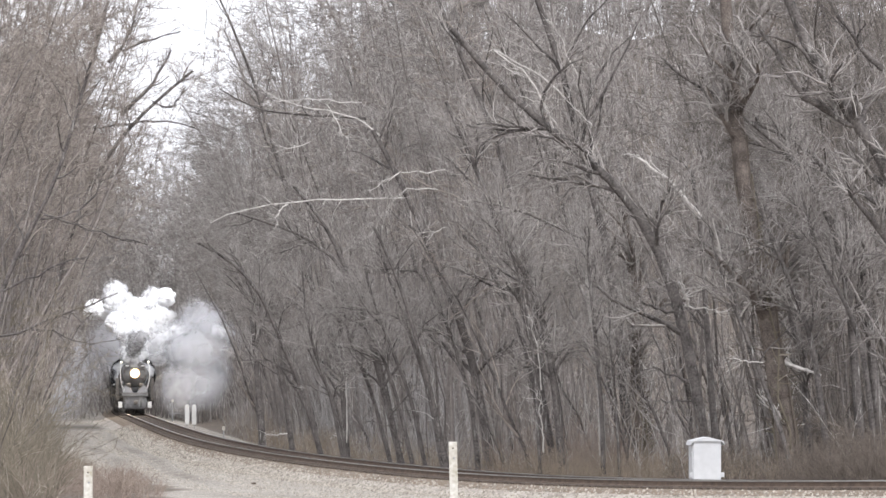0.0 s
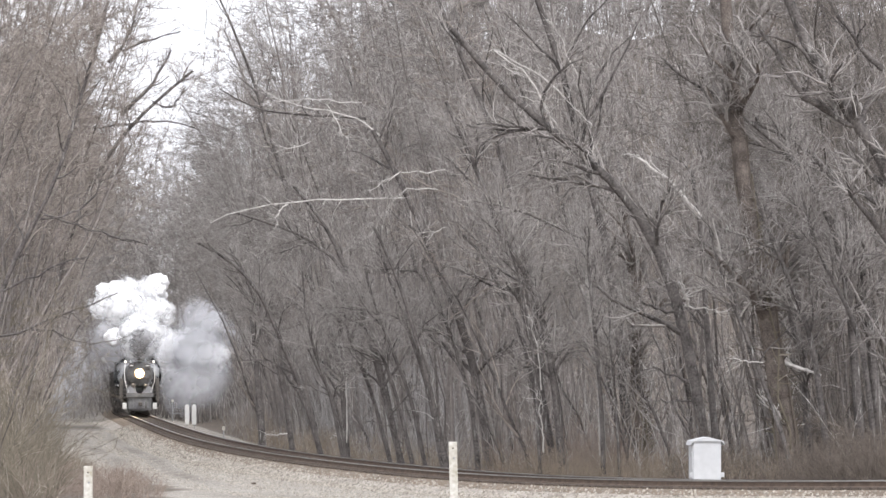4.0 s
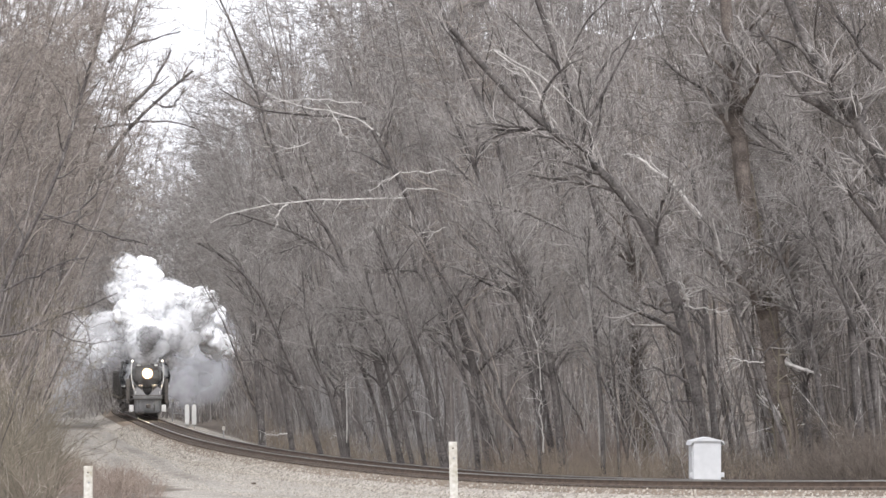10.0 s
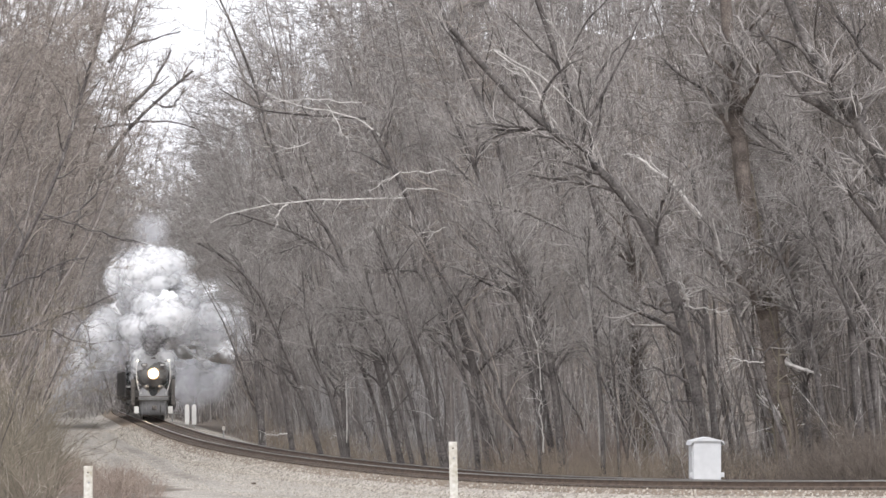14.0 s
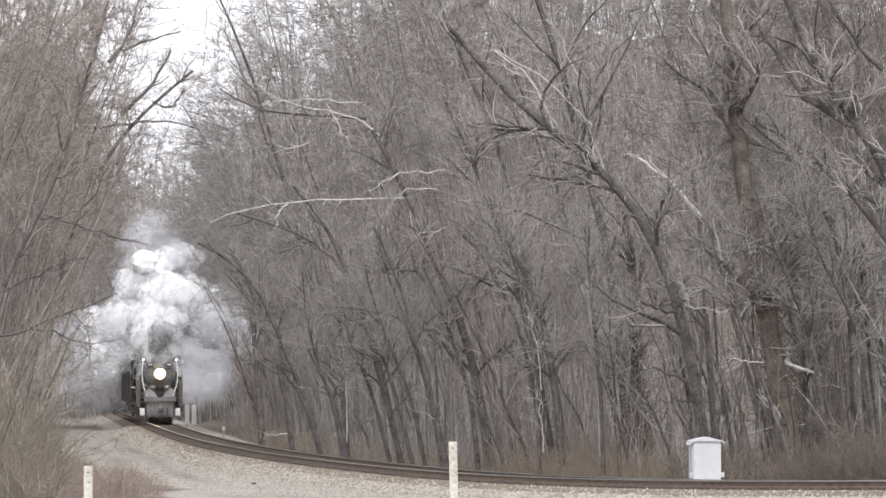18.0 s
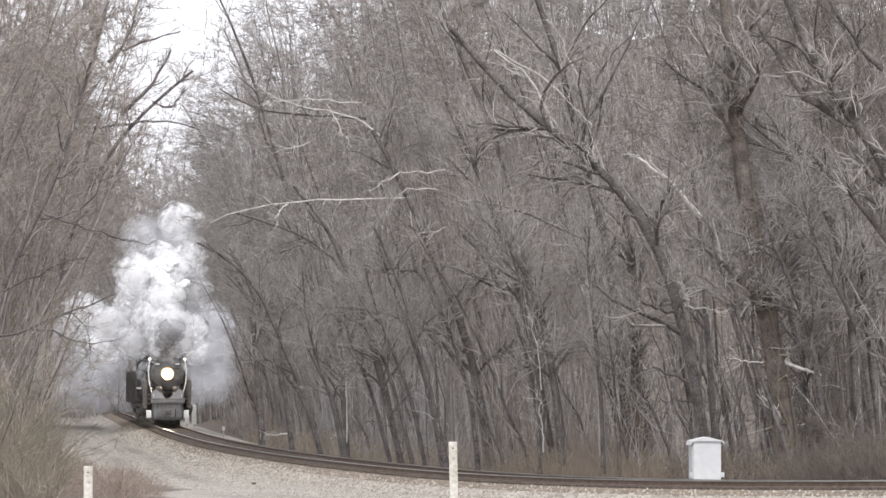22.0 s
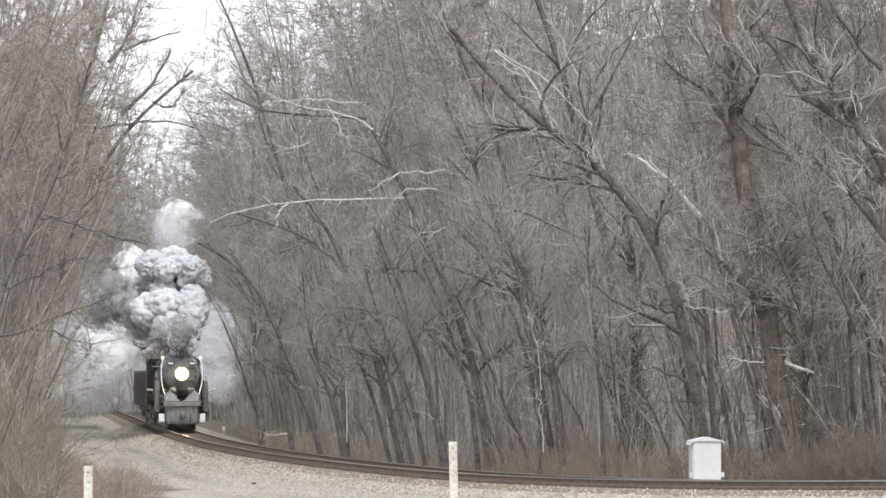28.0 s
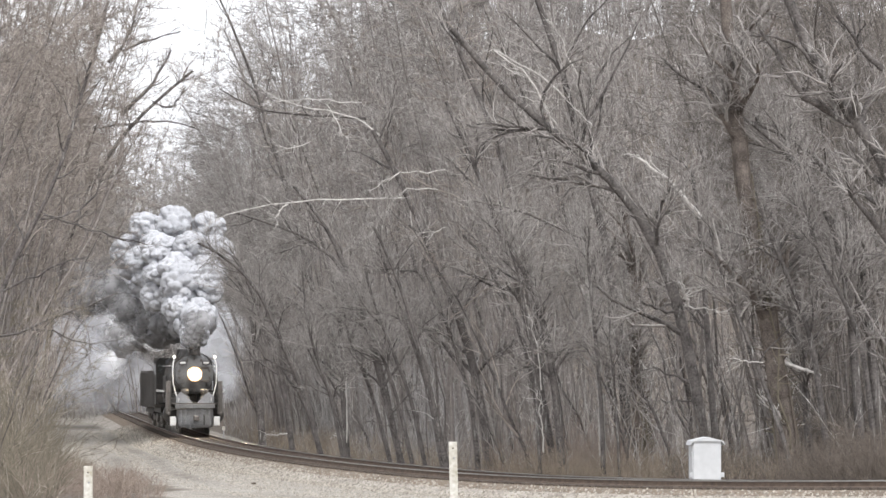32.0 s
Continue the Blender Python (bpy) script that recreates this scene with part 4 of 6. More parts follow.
marked_limb("LT4", 0.042, [(-13.25, 8.53), (-12.27, 8.25), (-11.43, 7.88), (-9.79, 7.54)], True, twigs=16)
marked_limb("LT4", 0.04, [(-13.36, 8.38), (-12.46, 8.44), (-11.8, 8.82), (-11.05, 10.04)], True, twigs=16)
marked_limb("LT4", 0.03, [(-12.33, 5.27), (-11.89, 4.88), (-11.61, 4.22), (-12.08, 3.28)], True, twigs=16)


def spots(rng, count, s_range, q_range, gap, view=(-0.118, 0.118)):
    """Random places in a strip beside the track, not closer to one another than gap."""
    got = []
    for _ in range(count * 40):
        s, q = rng.uniform(*s_range), rng.uniform(*q_range)
        p = track(s, q)
        if not view[0] < p.x / p.y < view[1]:
            continue
        if 0.063 < p.x / p.y < 0.086 and p.y < 151:
            continue
        if any((p.x - a) ** 2 + (p.y - b) ** 2 < gap * gap for a, b in got):
            continue
        got.append((p.x, p.y))
        if len(got) == count:
            break
    return got


def plant(kinds, places, rng, turn, sizes, label, category, group):
    first = set()
    for x, y in places:
        k = rng.randrange(len(kinds))
        ob = planted(kinds[k], k not in first, x, y, turn + rng.uniform(-45, 45), rng.uniform(*sizes), rng.uniform(-3, 5))
        first.add(k)
        tagged(ob, label, category, group)
    for k, ob in enumerate(kinds):
        if k not in first:
            for o in (*ob.children_recursive, ob):
                bpy.data.objects.remove(o)


def build_wood():
    rng = random.Random(21)
    # right of the track: a front row, then the depth of the wood
    tall = [make_tree(30 + i, 20 + 1.5 * i, 0.13 + 0.014 * i, 2.6 + 0.5 * (i % 3), 4.4, limbs=13, twigs=7, sprays=1, low=0.25, twig=TWIG if i % 2 else TWIG_WARM) for i in range(5)]
    plant(tall, spots(rng, 18, (-40, 190), (7.5, 24), 3.4, (-0.042, 0.118)), rng, 180, (0.85, 1.15), "bare tall tree with a dense crown of fine twigs", "tree", "trees of the wood")
    # left of the track: the edge leans out over the gravel
    edge = [make_tree(70 + i, 20 + 1.5 * i, 0.10 + 0.01 * i, 1.3, 1.8, limbs=15, twigs=8, sprays=1, low=0.14, spread=3.6, twig=TWIG_WARM if i % 2 else TWIG) for i in range(4)]
    plant(edge, spots(rng, 16, (50, 280), (-26, -11), 2.8, (-0.115, -0.091)), rng, 0, (0.85, 1.1), "bare tree at the edge of the gravel", "tree", "trees of the wood")
    # the far end, where the track is lost to sight
    end = [make_tree(90 + i, 23 + i, 0.16, 0.8, 0.8, limbs=12, branches=6, twigs=7, sprays=2, low=0.15, spread=4.4, fine=0.012, split=False) for i in range(3)]
    plant(end, spots(rng, 7, (300, 420), (-30, 26), 5.0), rng, 90, (0.9, 1.1), "tall bare tree in the hazy distance", "tree", "trees of the wood")
    # the crowd of thin stems behind
    grey, deep, brown, olive, low_brush = (([], []) for _ in range(5))
    slim = [make_slender(400 + i, 9 + 1.8 * i, 0.12, 14, 14, 0.011, (0.8, 2.8), 0.09, TWIG if i % 2 else TWIG_WARM, "young_tree") for i in range(6)]
    plant(slim, spots(rng, 120, (-45, 190), (9, 22), 1.3, (-0.0395, 0.118)), rng, 180, (0.8, 1.2), "slender young bare tree with fine grey twigs beside the track", "young tree", "young trees of the wood")
    high = [make_slender(420 + i, 23 + 1.5 * i, 0.4, 22, 16, 0.017, (1.2, 4.6), 0.062, TWIG if i % 3 else TWIG_WARM, "slender_tree", 0.55) for i in range(6)]
    plant(high, spots(rng, 130, (25, 215), (6.5, 21), 1.2, (-0.037, 0.118)), rng, 180, (0.88, 1.12), "tall slender bare tree with a high twiggy crown", "tree", "slender trees of the wood")
    brow = [make_slender(440 + i, 18 + 2.2 * i, 0.45, 26, 18, 0.015, (1.2, 4.4), 0.068, TWIG_WARM, "leaning_tree", 0.4) for i in range(6)]
    plant(brow, spots(rng, 150, (45, 270), (-34, -10.0), 0.8, (-0.116, -0.0895)), rng, 0, (0.85, 1.15), "slender brown bare tree leaning over the gravel", "tree", "slender trees by the gravel")
    arch = [make_slender(460 + i, 15 + 1.9 * i, 0.52, 28, 18, 0.014, (1.8, 5.6), 0.10, TWIG, "slender_tree", 0.6) for i in range(5)]
    plant(arch, spots(rng, 62, (108, 215), (5.6, 10), 1.1, (-0.0412, 0.118)), rng, 180, (0.9, 1.15), "slender bare tree arching over the rails", "tree", "slender trees of the wood")
    bow = [make_slender(480 + i, 14 + 1.8 * i, 0.42, 28, 18, 0.013, (1.8, 6.0), 0.075, TWIG_WARM, "leaning_tree", 0.6) for i in range(5)]
    plant(bow, spots(rng, 56, (95, 240), (-20, -9.5), 0.9, (-0.104, -0.089)), rng, 0, (0.9, 1.15), "bare tree bowed far out over the gravel", "tree", "slender trees by the gravel")
    thicket(grey, 200, spots(rng, 160, (-45, 250), (8, 34), 0.7, (-0.0385, 0.118)), (7, 20), -1, 13, 13, 0.011, 0.1, (0.8, 2.8), 0.045)
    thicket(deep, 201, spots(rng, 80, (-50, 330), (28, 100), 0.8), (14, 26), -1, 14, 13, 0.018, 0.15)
    thicket(grey, 204, spots(rng, 170, (5, 220), (5.5, 24), 0.6, (-0.038, 0.118)), (22, 32), -1, 20, 15, 0.018, 0.42, (1.2, 4.2), 0.03)
    thicket(grey, 212, spots(rng, 90, (5, 130), (6, 24), 0.6, (-0.022, 0.03)), (24, 31), -1, 20, 15, 0.017, 0.5, (1.2, 4.0), 0.006)
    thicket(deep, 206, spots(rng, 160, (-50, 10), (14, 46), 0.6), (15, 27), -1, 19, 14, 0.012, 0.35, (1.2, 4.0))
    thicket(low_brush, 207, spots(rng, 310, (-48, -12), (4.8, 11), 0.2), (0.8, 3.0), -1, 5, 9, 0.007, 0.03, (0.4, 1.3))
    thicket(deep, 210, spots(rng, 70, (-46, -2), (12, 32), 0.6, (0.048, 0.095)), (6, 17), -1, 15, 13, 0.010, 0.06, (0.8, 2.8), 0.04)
    thicket(grey, 205, spots(rng, 150, (215, 360), (4.5, 40), 0.9), (9, 25), -1, 14, 11, 0.015)
    thicket(olive, 202, spots(rng, 160, (-30, 310), (-34, -10.0), 0.4, (-0.12, -0.094)), (4, 10), 1, 18, 13, 0.011, 0.08, (0.8, 2.6), 0.02, 0.32)
    thicket(brown, 213, spots(rng, 120, (28, 230), (-34, -13.0), 0.35, (-0.116, -0.099)), (25, 33), 1, 20, 15, 0.016, 0.5, (1.2, 4.0), 0.008, 0.24)
    thicket(brown, 208, spots(rng, 290, (28, 270), (-34, -10.0), 0.35, (-0.114, -0.089)), (20, 29), 1, 20, 15, 0.016, 0.42, (1.2, 4.2), 0.042, 0.24)
    thicket(grey, 203, spots(rng, 170, (225, 430), (-30, 30), 1.0), (16, 29), 1, 14, 10, 0.018)
    far = [(x, y) for x, y in zip(np.random.default_rng(77).uniform(-66, 66, 9000), np.random.default_rng(78).uniform(476, 640, 9000)) if -0.106 < x / y < -0.066 or -0.046 < x / y < 0.106]
    undergrowth("ridge_wood", 270, far[:4000], (5, 13), TWIG, "grey bare woods on the far ridge", "woods", 0.07, 2.2)
    thicket(grey, 209, spots(rng, 200, (222, 330), (-14, 26), 0.9), (21, 29), -1, 17, 12, 0.020, 0.2, (0.9, 3.4))
    thicket(grey, 211, spots(rng, 230, (232, 318), (-9, 26), 0.8, (-0.073, -0.040)), (18, 25.5), -1, 20, 14, 0.030, 0.12, (1.0, 3.6), 0.01)
    undergrowth("ridge_wood", 271, scatter(9, 1500, (225, 330), (-26, 26), (-0.105, -0.03)), (2, 9), TWIG, "grey brush at the far end of the track", "woods", 0.03, 1.6)
    close_thicket(grey, TWIG, STEM, "dense grey wood of thin bare stems beside the track")
    # stems and twigs both take the darker bark that stands in for deep shade
    close_thicket(deep, SHADE_STEM, SHADE_STEM, "grey-brown crowd of bare stems deep in the wood, shade painted into their colour")
    close_thicket(brown, TWIG_WARM, STEM, "dense brown thicket of bare stems leaning over the gravel")
    close_thicket(olive, OLIVE, STEM, "olive-brown thicket of young stems at the gravel's edge")
    close_thicket(low_brush, BRUSH, BRUSH, "low dark brown thicket of young stems behind the rails")
    # understorey
    young = [make_sapling(110 + i, 5 + 0.9 * i, 1.2 + 0.2 * i, TWIG if i % 2 else TWIG_WARM) for i in range(6)]
    plant(young, spots(rng, 66, (-42, 230), (5.5, 20), 1.6, (-0.0405, 0.118)), rng, 180, (0.8, 1.3), "thin leaning sapling with upright bare twigs", "sapling", "saplings of the wood")
    shoots = [make_sapling(130 + i, 5 + 1.1 * i, 1.5, TWIG_WARM) for i in range(4)]
    plant(shoots, spots(rng, 30, (-25, 260), (-24, -9.5), 1.4, (-0.105, -0.091)), rng, 0, (0.8, 1.3), "thin bare sapling at the edge of the gravel", "sapling", "saplings of the wood")
    brush = [make_bush(150 + i, 1.3 + 0.35 * i, 14) for i in range(4)]
    plant(brush, spots(rng, 34, (-42, 160), (4.6, 11), 1.1), rng, 0, (0.7, 1.2), "low tan bramble bush of dry stems", "bush", "brambles by the track")
    tangle = [make_bush(170 + i, 1.6 + 0.5 * i, 20, LEAF if i == 1 else OLIVE, 0.9) for i in range(4)]
    plant(tangle, spots(rng, 26, (-32, 200), (-20, -9.0), 1.2, (-0.105, -0.088)), rng, 0, (0.7, 1.25), "tangled brown bramble bush at the gravel's edge", "bush", "brambles by the track")
    undergrowth("undergrowth", 266, scatter(7, 2600, (-52, 12), (17, 62), (0.012, 0.105)), (1.5, 5.5), STEM, "crowded grey shoots deep in the wood", "undergrowth", 0.013, 1.4)
    undergrowth("undergrowth", 265, scatter(6, 1800, (-50, -14), (4.3, 22), (0.03, 0.105)), (0.5, 2.4), BRUSH, "dark brown undergrowth in the shade of the wood", "undergrowth", 0.008)
    undergrowth("undergrowth", 260, scatter(1, 3600, (-20, 240), (4.3, 26), (-0.048, 0.08)), (0.5, 2.4), TWIG, "dry brown undergrowth on the floor of the wood", "undergrowth", 0.008)
    undergrowth("undergrowth", 261, scatter(2, 1700, (-48, 120), (3.9, 9)), (0.3, 1.3), STRAW, "tan dead grass along the ditch", "dead grass")
    undergrowth("undergrowth", 269, scatter(12, 2600, (-46, 10), (4.2, 9), (-0.005, 0.075)), (0.7, 1.9), STRAW, "hazy tan brush along the edge of the wood", "undergrowth", 0.006, 0.8, 0.4)
    undergrowth("undergrowth", 270, scatter(13, 1100, (-50, -24), (4.4, 10), (0.055, 0.105)), (0.8, 2.5), BRUSH, "dark olive-brown tangle of dry vines before the trunks", "undergrowth", 0.008, 1.1, 0.6)
    undergrowth("undergrowth", 262, scatter(3, 2600, (-40, 230), (-22, -8.6), (-0.105, -0.086)), (0.4, 2.4), OLIVE, "tangled dry stems at the edge of the gravel", "undergrowth", 0.008, 1.1, 0.6)
    undergrowth("undergrowth", 263, scatter(4, 1500, (-42, 90), (-16, -8.3), (-0.105, -0.062)), (0.12, 0.5), LEAF, "short red-brown dead weeds", "dead grass")
    undergrowth("undergrowth", 268, scatter(11, 240, (-24, 115), (6, 15), (-0.04, 0.1)), (2.0, 6.5), BARK_PALE, "thin pale bare shoots among the trunks", "undergrowth", 0.011, 1.3)
    undergrowth("undergrowth", 271, scatter(14, 900, (10, 130), (8, 26), (-0.043, 0.004)), (2.5, 9.0), PALE_SHOOT, "pale grey shoots in the depth between the trunks", "undergrowth", 0.015, 1.5)
    undergrowth("undergrowth", 264, scatter(5, 900, (-34, 16), (5.5, 15), (0.007, 0.043)), (0.8, 3.2), LEAF, "red-brown dead weeds between the trunks", "undergrowth", 0.006, 0.9, 0.5)
    undergrowth("undergrowth", 267, scatter(8, 520, (-24, 25), (-24, -11), (-0.105, -0.0925)), (1.5, 5.0), OLIVE, "tall olive-brown tangle of dry vines at the gravel's edge", "undergrowth", 0.009, 1.4, 0.6)
    low = [make_bush(190 + i, 0.55 + 0.12 * i, 20, LEAF if i else STRAW, 1.0) for i in range(3)]
    plant(low, spots(rng, 22, (-36, 90), (-16, -8.2), 0.7, (-0.1, -0.066)), rng, 0, (0.7, 1.25), "low red-brown dead weeds on the gravel's edge", "weeds", "dead weeds by the gravel")


build_wood()


# ---- the steam locomotive: local x forward, origin on the rail top under the pilot's front ----
def box_part(parent, name, sx, sy, sz, at, mat, bevel=0.02, label="", turn=None):
    return part(name, box(sx, sy, sz, at, bevel, turn), mat, parent, label)


def wheelset(parent, x, r, spokes, name="wheelset", tyre=0.14):
    """An axle with its two wheels; it turns on its own axis."""
    axle = part(name, lathe([(0.09, -0.80), (0.09, 0.80)], "y", steps=12), DUSTY, parent)
    axle.location = (x, 0, r)
    for side in (-1, 1):
        y = side * 0.755
        rim = lathe([(r - 0.12, y - tyre / 2), (r, y - tyre / 2), (r, y + tyre / 2), (r - 0.12, y + tyre / 2)], "y", steps=28)
        part("tyre", rim, ROD, axle)
        bm = lathe([(0.2, y - 0.1), (0.2, y + 0.1)], "y", steps=14)
        for k in range(spokes):
            a = 2 * math.pi * k / spokes
            sp = box(0.07, 0.06, r - 0.14, (0, y, (r - 0.14) / 2 + 0.03), 0.0)
            bmesh.ops.rotate(sp, cent=(0, y, 0), matrix=Matrix.Rotation(a, 3, "Y"), verts=sp.verts)
            me = bpy.data.meshes.new("tmp")
            sp.to_mesh(me)
            sp.free()
            bm.from_mesh(me)
            bpy.data.meshes.remove(me)
        part("wheel_centre", bm, DUSTY, axle)
    return axle


PILOT_GREY = material("dusty_grey_pilot_paint", (0.22, 0.22, 0.225), (0.38, 0.378, 0.378), 2, 0.6, 0.2, 0, 18)


def build_locomotive():
    loco = tagged(new("steam_locomotive"), "black steam locomotive with a lit headlight and sooty stack", "locomotive")
    spin, rods = [], []
    zc = 3.18
    # boiler and smokebox
    part("boiler", lathe([(1.06, -14.2), (1.12, -13.9), (1.12, -9.5), (1.04, -6.0), (1.02, -3.4)], "x", (0, 0, zc), 36), BLACK, loco)
    part("smokebox", lathe([(1.035, -3.4), (1.035, -1.75), (1.0, -1.68)], "x", (0, 0, zc), 36), GRAPHITE, loco, "graphite-grey smokebox")
    for x in (-13.0, -11.3, -9.6, -7.9, -6.1, -4.6, -3.4):
        r = 1.135 if x < -9 else 1.06
        part("boiler_band", lathe([(r, x - 0.04), (r + 0.012, x - 0.035), (r + 0.012, x + 0.035), (r, x + 0.04)], "x", (0, 0, zc), 36), DUSTY, loco)
    front = part("smokebox_front", lathe([(1.0, -1.68), (0.98, -1.62), (0.80, -1.56), (0.74, -1.50), (0.4, -1.42), (0.1, -1.38)], "x", (0, 0, zc), 36), GRAPHITE, loco, "domed smokebox door")
    for k in range(14):
        a = 2 * math.pi * k / 14
        part("door_dog", box(0.1, 0.09, 0.15, (-1.55, 0.84 * math.sin(a), zc + 0.84 * math.cos(a)), 0.015, None), DUSTY, front)
    for z in (-0.35, 0.35):
        part("door_hinge", box(0.06, 0.7, 0.09, (-1.44, 0.45, zc + z), 0.02), DUSTY, front)
    # headlight
    lamp = part("headlight", lathe([(0.12, -1.42), (0.30, -1.36), (0.35, -1.05), (0.36, -0.98), (0.33, -0.97), (0.30, -1.0)], "x", (0, 0, zc + 0.02), 24), BLACK, loco, "round headlight casing")
    part("lens", lathe([(0.30, -0.995), (0.25, -0.965), (0.06, -0.945)], "x", (0, 0, zc + 0.02), 24), LAMP, lamp, "glowing headlight lens")
    # added ring, no real lamp part: its glow stands in for the halo
    part("reflector", lathe([(0.30, -1.0), (0.37, -0.962), (0.39, -0.966), (0.37, -0.975)], "x", (0, 0, zc + 0.02), 24), LAMP_HALO, lamp, "warm glowing ring imitating the headlight's halo")
    part("visor", box(0.24, 0.56, 0.02, (-0.9, 0, zc + 0.40), 0.008), BLACK, lamp)
    # number boards on the sides of the headlight, as plain bars
    for side in (-1, 1):
        nb = part("number_board", box(0.05, 0.42, 0.2, (-1.25, side * 0.62, zc + 0.62), 0.015), BLACK, loco)
        part("number_bar", box(0.012, 0.30, 0.10, (-1.219, side * 0.62, zc + 0.62), 0.0), TRIM, nb)
        cl = part("marker_lamp", lathe([(0.06, -1.5), (0.10, -1.46), (0.11, -1.28), (0.09, -1.26)], "x", (0, side * 1.08, zc + 0.93), 14), DUSTY, loco)
        part("lens", lathe([(0.085, -1.262), (0.04, -1.235)], "x", (0, side * 1.08, zc + 0.93), 14), LAMP_SMALL, cl, "lit marker lamp lens")
        part("bracket", box(0.08, 0.3, 0.05, (-1.45, side * 0.9, zc + 0.86), 0.01), DUSTY, cl)
    # stack, bell, domes
    part("stack", lathe([(0.50, 0.86), (0.42, 1.02), (0.36, 1.15), (0.37, 1.42), (0.45, 1.5), (0.43, 1.5), (0.33, 1.40)], "z", (-2.55, 0, zc), 28), BLACK, loco, "short flared smokestack")
    bell = part("bell", lathe([(0.02, 0.34), (0.1, 0.33), (0.14, 0.2), (0.17, 0.08), (0.23, 0.0)], "z", (-1.55, 0, zc + 1.05), 20), DUSTY, loco, "sooty bell")
    part("bell_yoke", pipe([(-1.55, -0.28, zc + 1.0), (-1.55, -0.28, zc + 1.3), (-1.55, 0, zc + 1.44), (-1.55, 0.28, zc + 1.3), (-1.55, 0.28, zc + 1.0)], 0.03), DUSTY, bell)
    part("sand_dome", lathe([(0.62, 0.84), (0.56, 1.0), (0.52, 1.22), (0.40, 1.36), (0.15, 1.42)], "z", (-5.4, 0, zc), 24), BLACK, loco)
    part("steam_dome", lathe([(0.66, 0.86), (0.58, 1.02), (0.54, 1.2), (0.42, 1.36), (0.15, 1.42)], "z", (-8.2, 0, zc), 24), BLACK, loco)
    part("turret_casing", box(1.4, 0.9, 0.5, (-13.2, 0, zc + 1.15), 0.08), BLACK, loco)
    for k in range(2):
        part("safety_valve", lathe([(0.07, 1.05), (0.07, 1.4), (0.04, 1.46)], "z", (-11.0 - 0.35 * k, 0, zc), 12), BRASS, loco)
    part("whistle", lathe([(0.05, 1.1), (0.05, 1.5), (0.08, 1.52), (0.08, 1.75), (0.02, 1.78)], "z", (-9.5, 0.35, zc), 12), BRASS, loco)
    for side in (-1, 1):
        y = side * 1.02
        # running boards with their pale edge, handrails and ladders
        rb = box_part(loco, "running_board", 10.6, 0.55, 0.05, (-7.3, side * 1.32, 2.30), DUSTY, 0.01)
        part("board_edge", box(10.6, 0.03, 0.12, (-7.3, side * 1.605, 2.28), 0.005), TRIM, rb, "white-painted edge")
        rail = part("handrail", pipe([(-13.6, side * 1.22, zc + 0.45), (-8, side * 1.2, zc + 0.45), (-3.2, side * 1.16, zc + 0.45), (-1.7, side * 1.1, zc + 0.4)], 0.022), TRIM, loco, "white handrail")
        for x in (-12.5, -10, -7.5, -5.0, -3.2):
            part("stanchion", pipe([(x, side * 1.02, zc + 0.4), (x, side * 1.2, zc + 0.45)], 0.018, 6), DUSTY, rail)
        grab = part("front_handrail", pipe([(-1.35, side * 1.06, zc + 0.86), (-1.1, side * 1.14, zc + 0.6), (-1.0, side * 1.17, zc + 0.1), (-0.95, side * 1.14, zc - 0.5), (-0.85, side * 1.02, zc - 0.98), (-0.8, side * 0.92, zc - 1.28)], 0.032), TRIM, loco, "curved white handrail")
        part("handrail_foot", box(0.1, 0.1, 0.04, (-0.8, side * 0.92, zc - 1.3), 0.01), DUSTY, grab)
        lad = part("front_ladder", pipe([(-0.9, side * 1.35, 1.25), (-1.4, side * 1.35, 2.3)], 0.025), DUSTY, loco)
        for k in range(4):
            part("rung", box(0.1, 0.35, 0.03, (-0.95 - 0.12 * k, side * 1.2, 1.4 + 0.25 * k), 0.006), DUSTY, lad)
        # cylinders and valve chests
        cyl = part("cylinder", lathe([(0.42, -3.25), (0.5, -3.2), (0.5, -2.05), (0.44, -2.0), (0.2, -1.95)], "x", (0, side * 1.12, 1.05), 24), BLACK, loco)
        part("valve_chest", lathe([(0.26, -3.3), (0.30, -3.25), (0.30, -1.95), (0.24, -1.9), (0.1, -1.88)], "x", (0, side * 1.1, 1.75), 20), BLACK, cyl)
        part("cylinder_saddle", box(1.1, 0.7, 1.25, (-2.6, side * 0.75, 1.6), 0.05), BLACK, cyl)
        part("air_reservoir", lathe([(0.1, -9.5), (0.22, -9.45), (0.22, -6.0), (0.1, -5.95)], "x", (0, side * 1.2, 2.02), 18), BLACK, loco)
        # firebox, ash pan, cab side
        part("firebox_side", box(3.8, 0.5, 1.5, (-12.2, side * 0.95, 2.35), 0.08), BLACK, loco)
        part("steam_pipe", pipe([(-2.7, side * 0.9, zc + 0.3), (-2.7, side * 1.18, zc - 0.2), (-2.65, side * 1.18, 2.0)], 0.13, 12), BLACK, loco)
        # white steps at the corners of the pilot
        st = part("pilot_step", box(0.30, 0.30, 0.05, (-0.75, side * 1.18, 0.92), 0.01), TRIM, loco, "white-painted corner step")
        part("step_riser", box(0.04, 0.32, 0.40, (-0.58, side * 1.16, 0.70), 0.01), TRIM, st)
        part("lower_step", box(0.30, 0.30, 0.05, (-0.75, side * 1.18, 0.48), 0.01), TRIM, st)
        part("poling_pocket", lathe([(0.09, -0.62), (0.09, -0.56), (0.05, -0.55)], "x", (0, side * 1.38, 1.1), 12), DUSTY, loco)
        # main and coupling rods
        rod = part("coupling_rod", box(6.1, 0.07, 0.16, (0, 0, 0), 0.02), ROD, loco, "bright coupling rod")
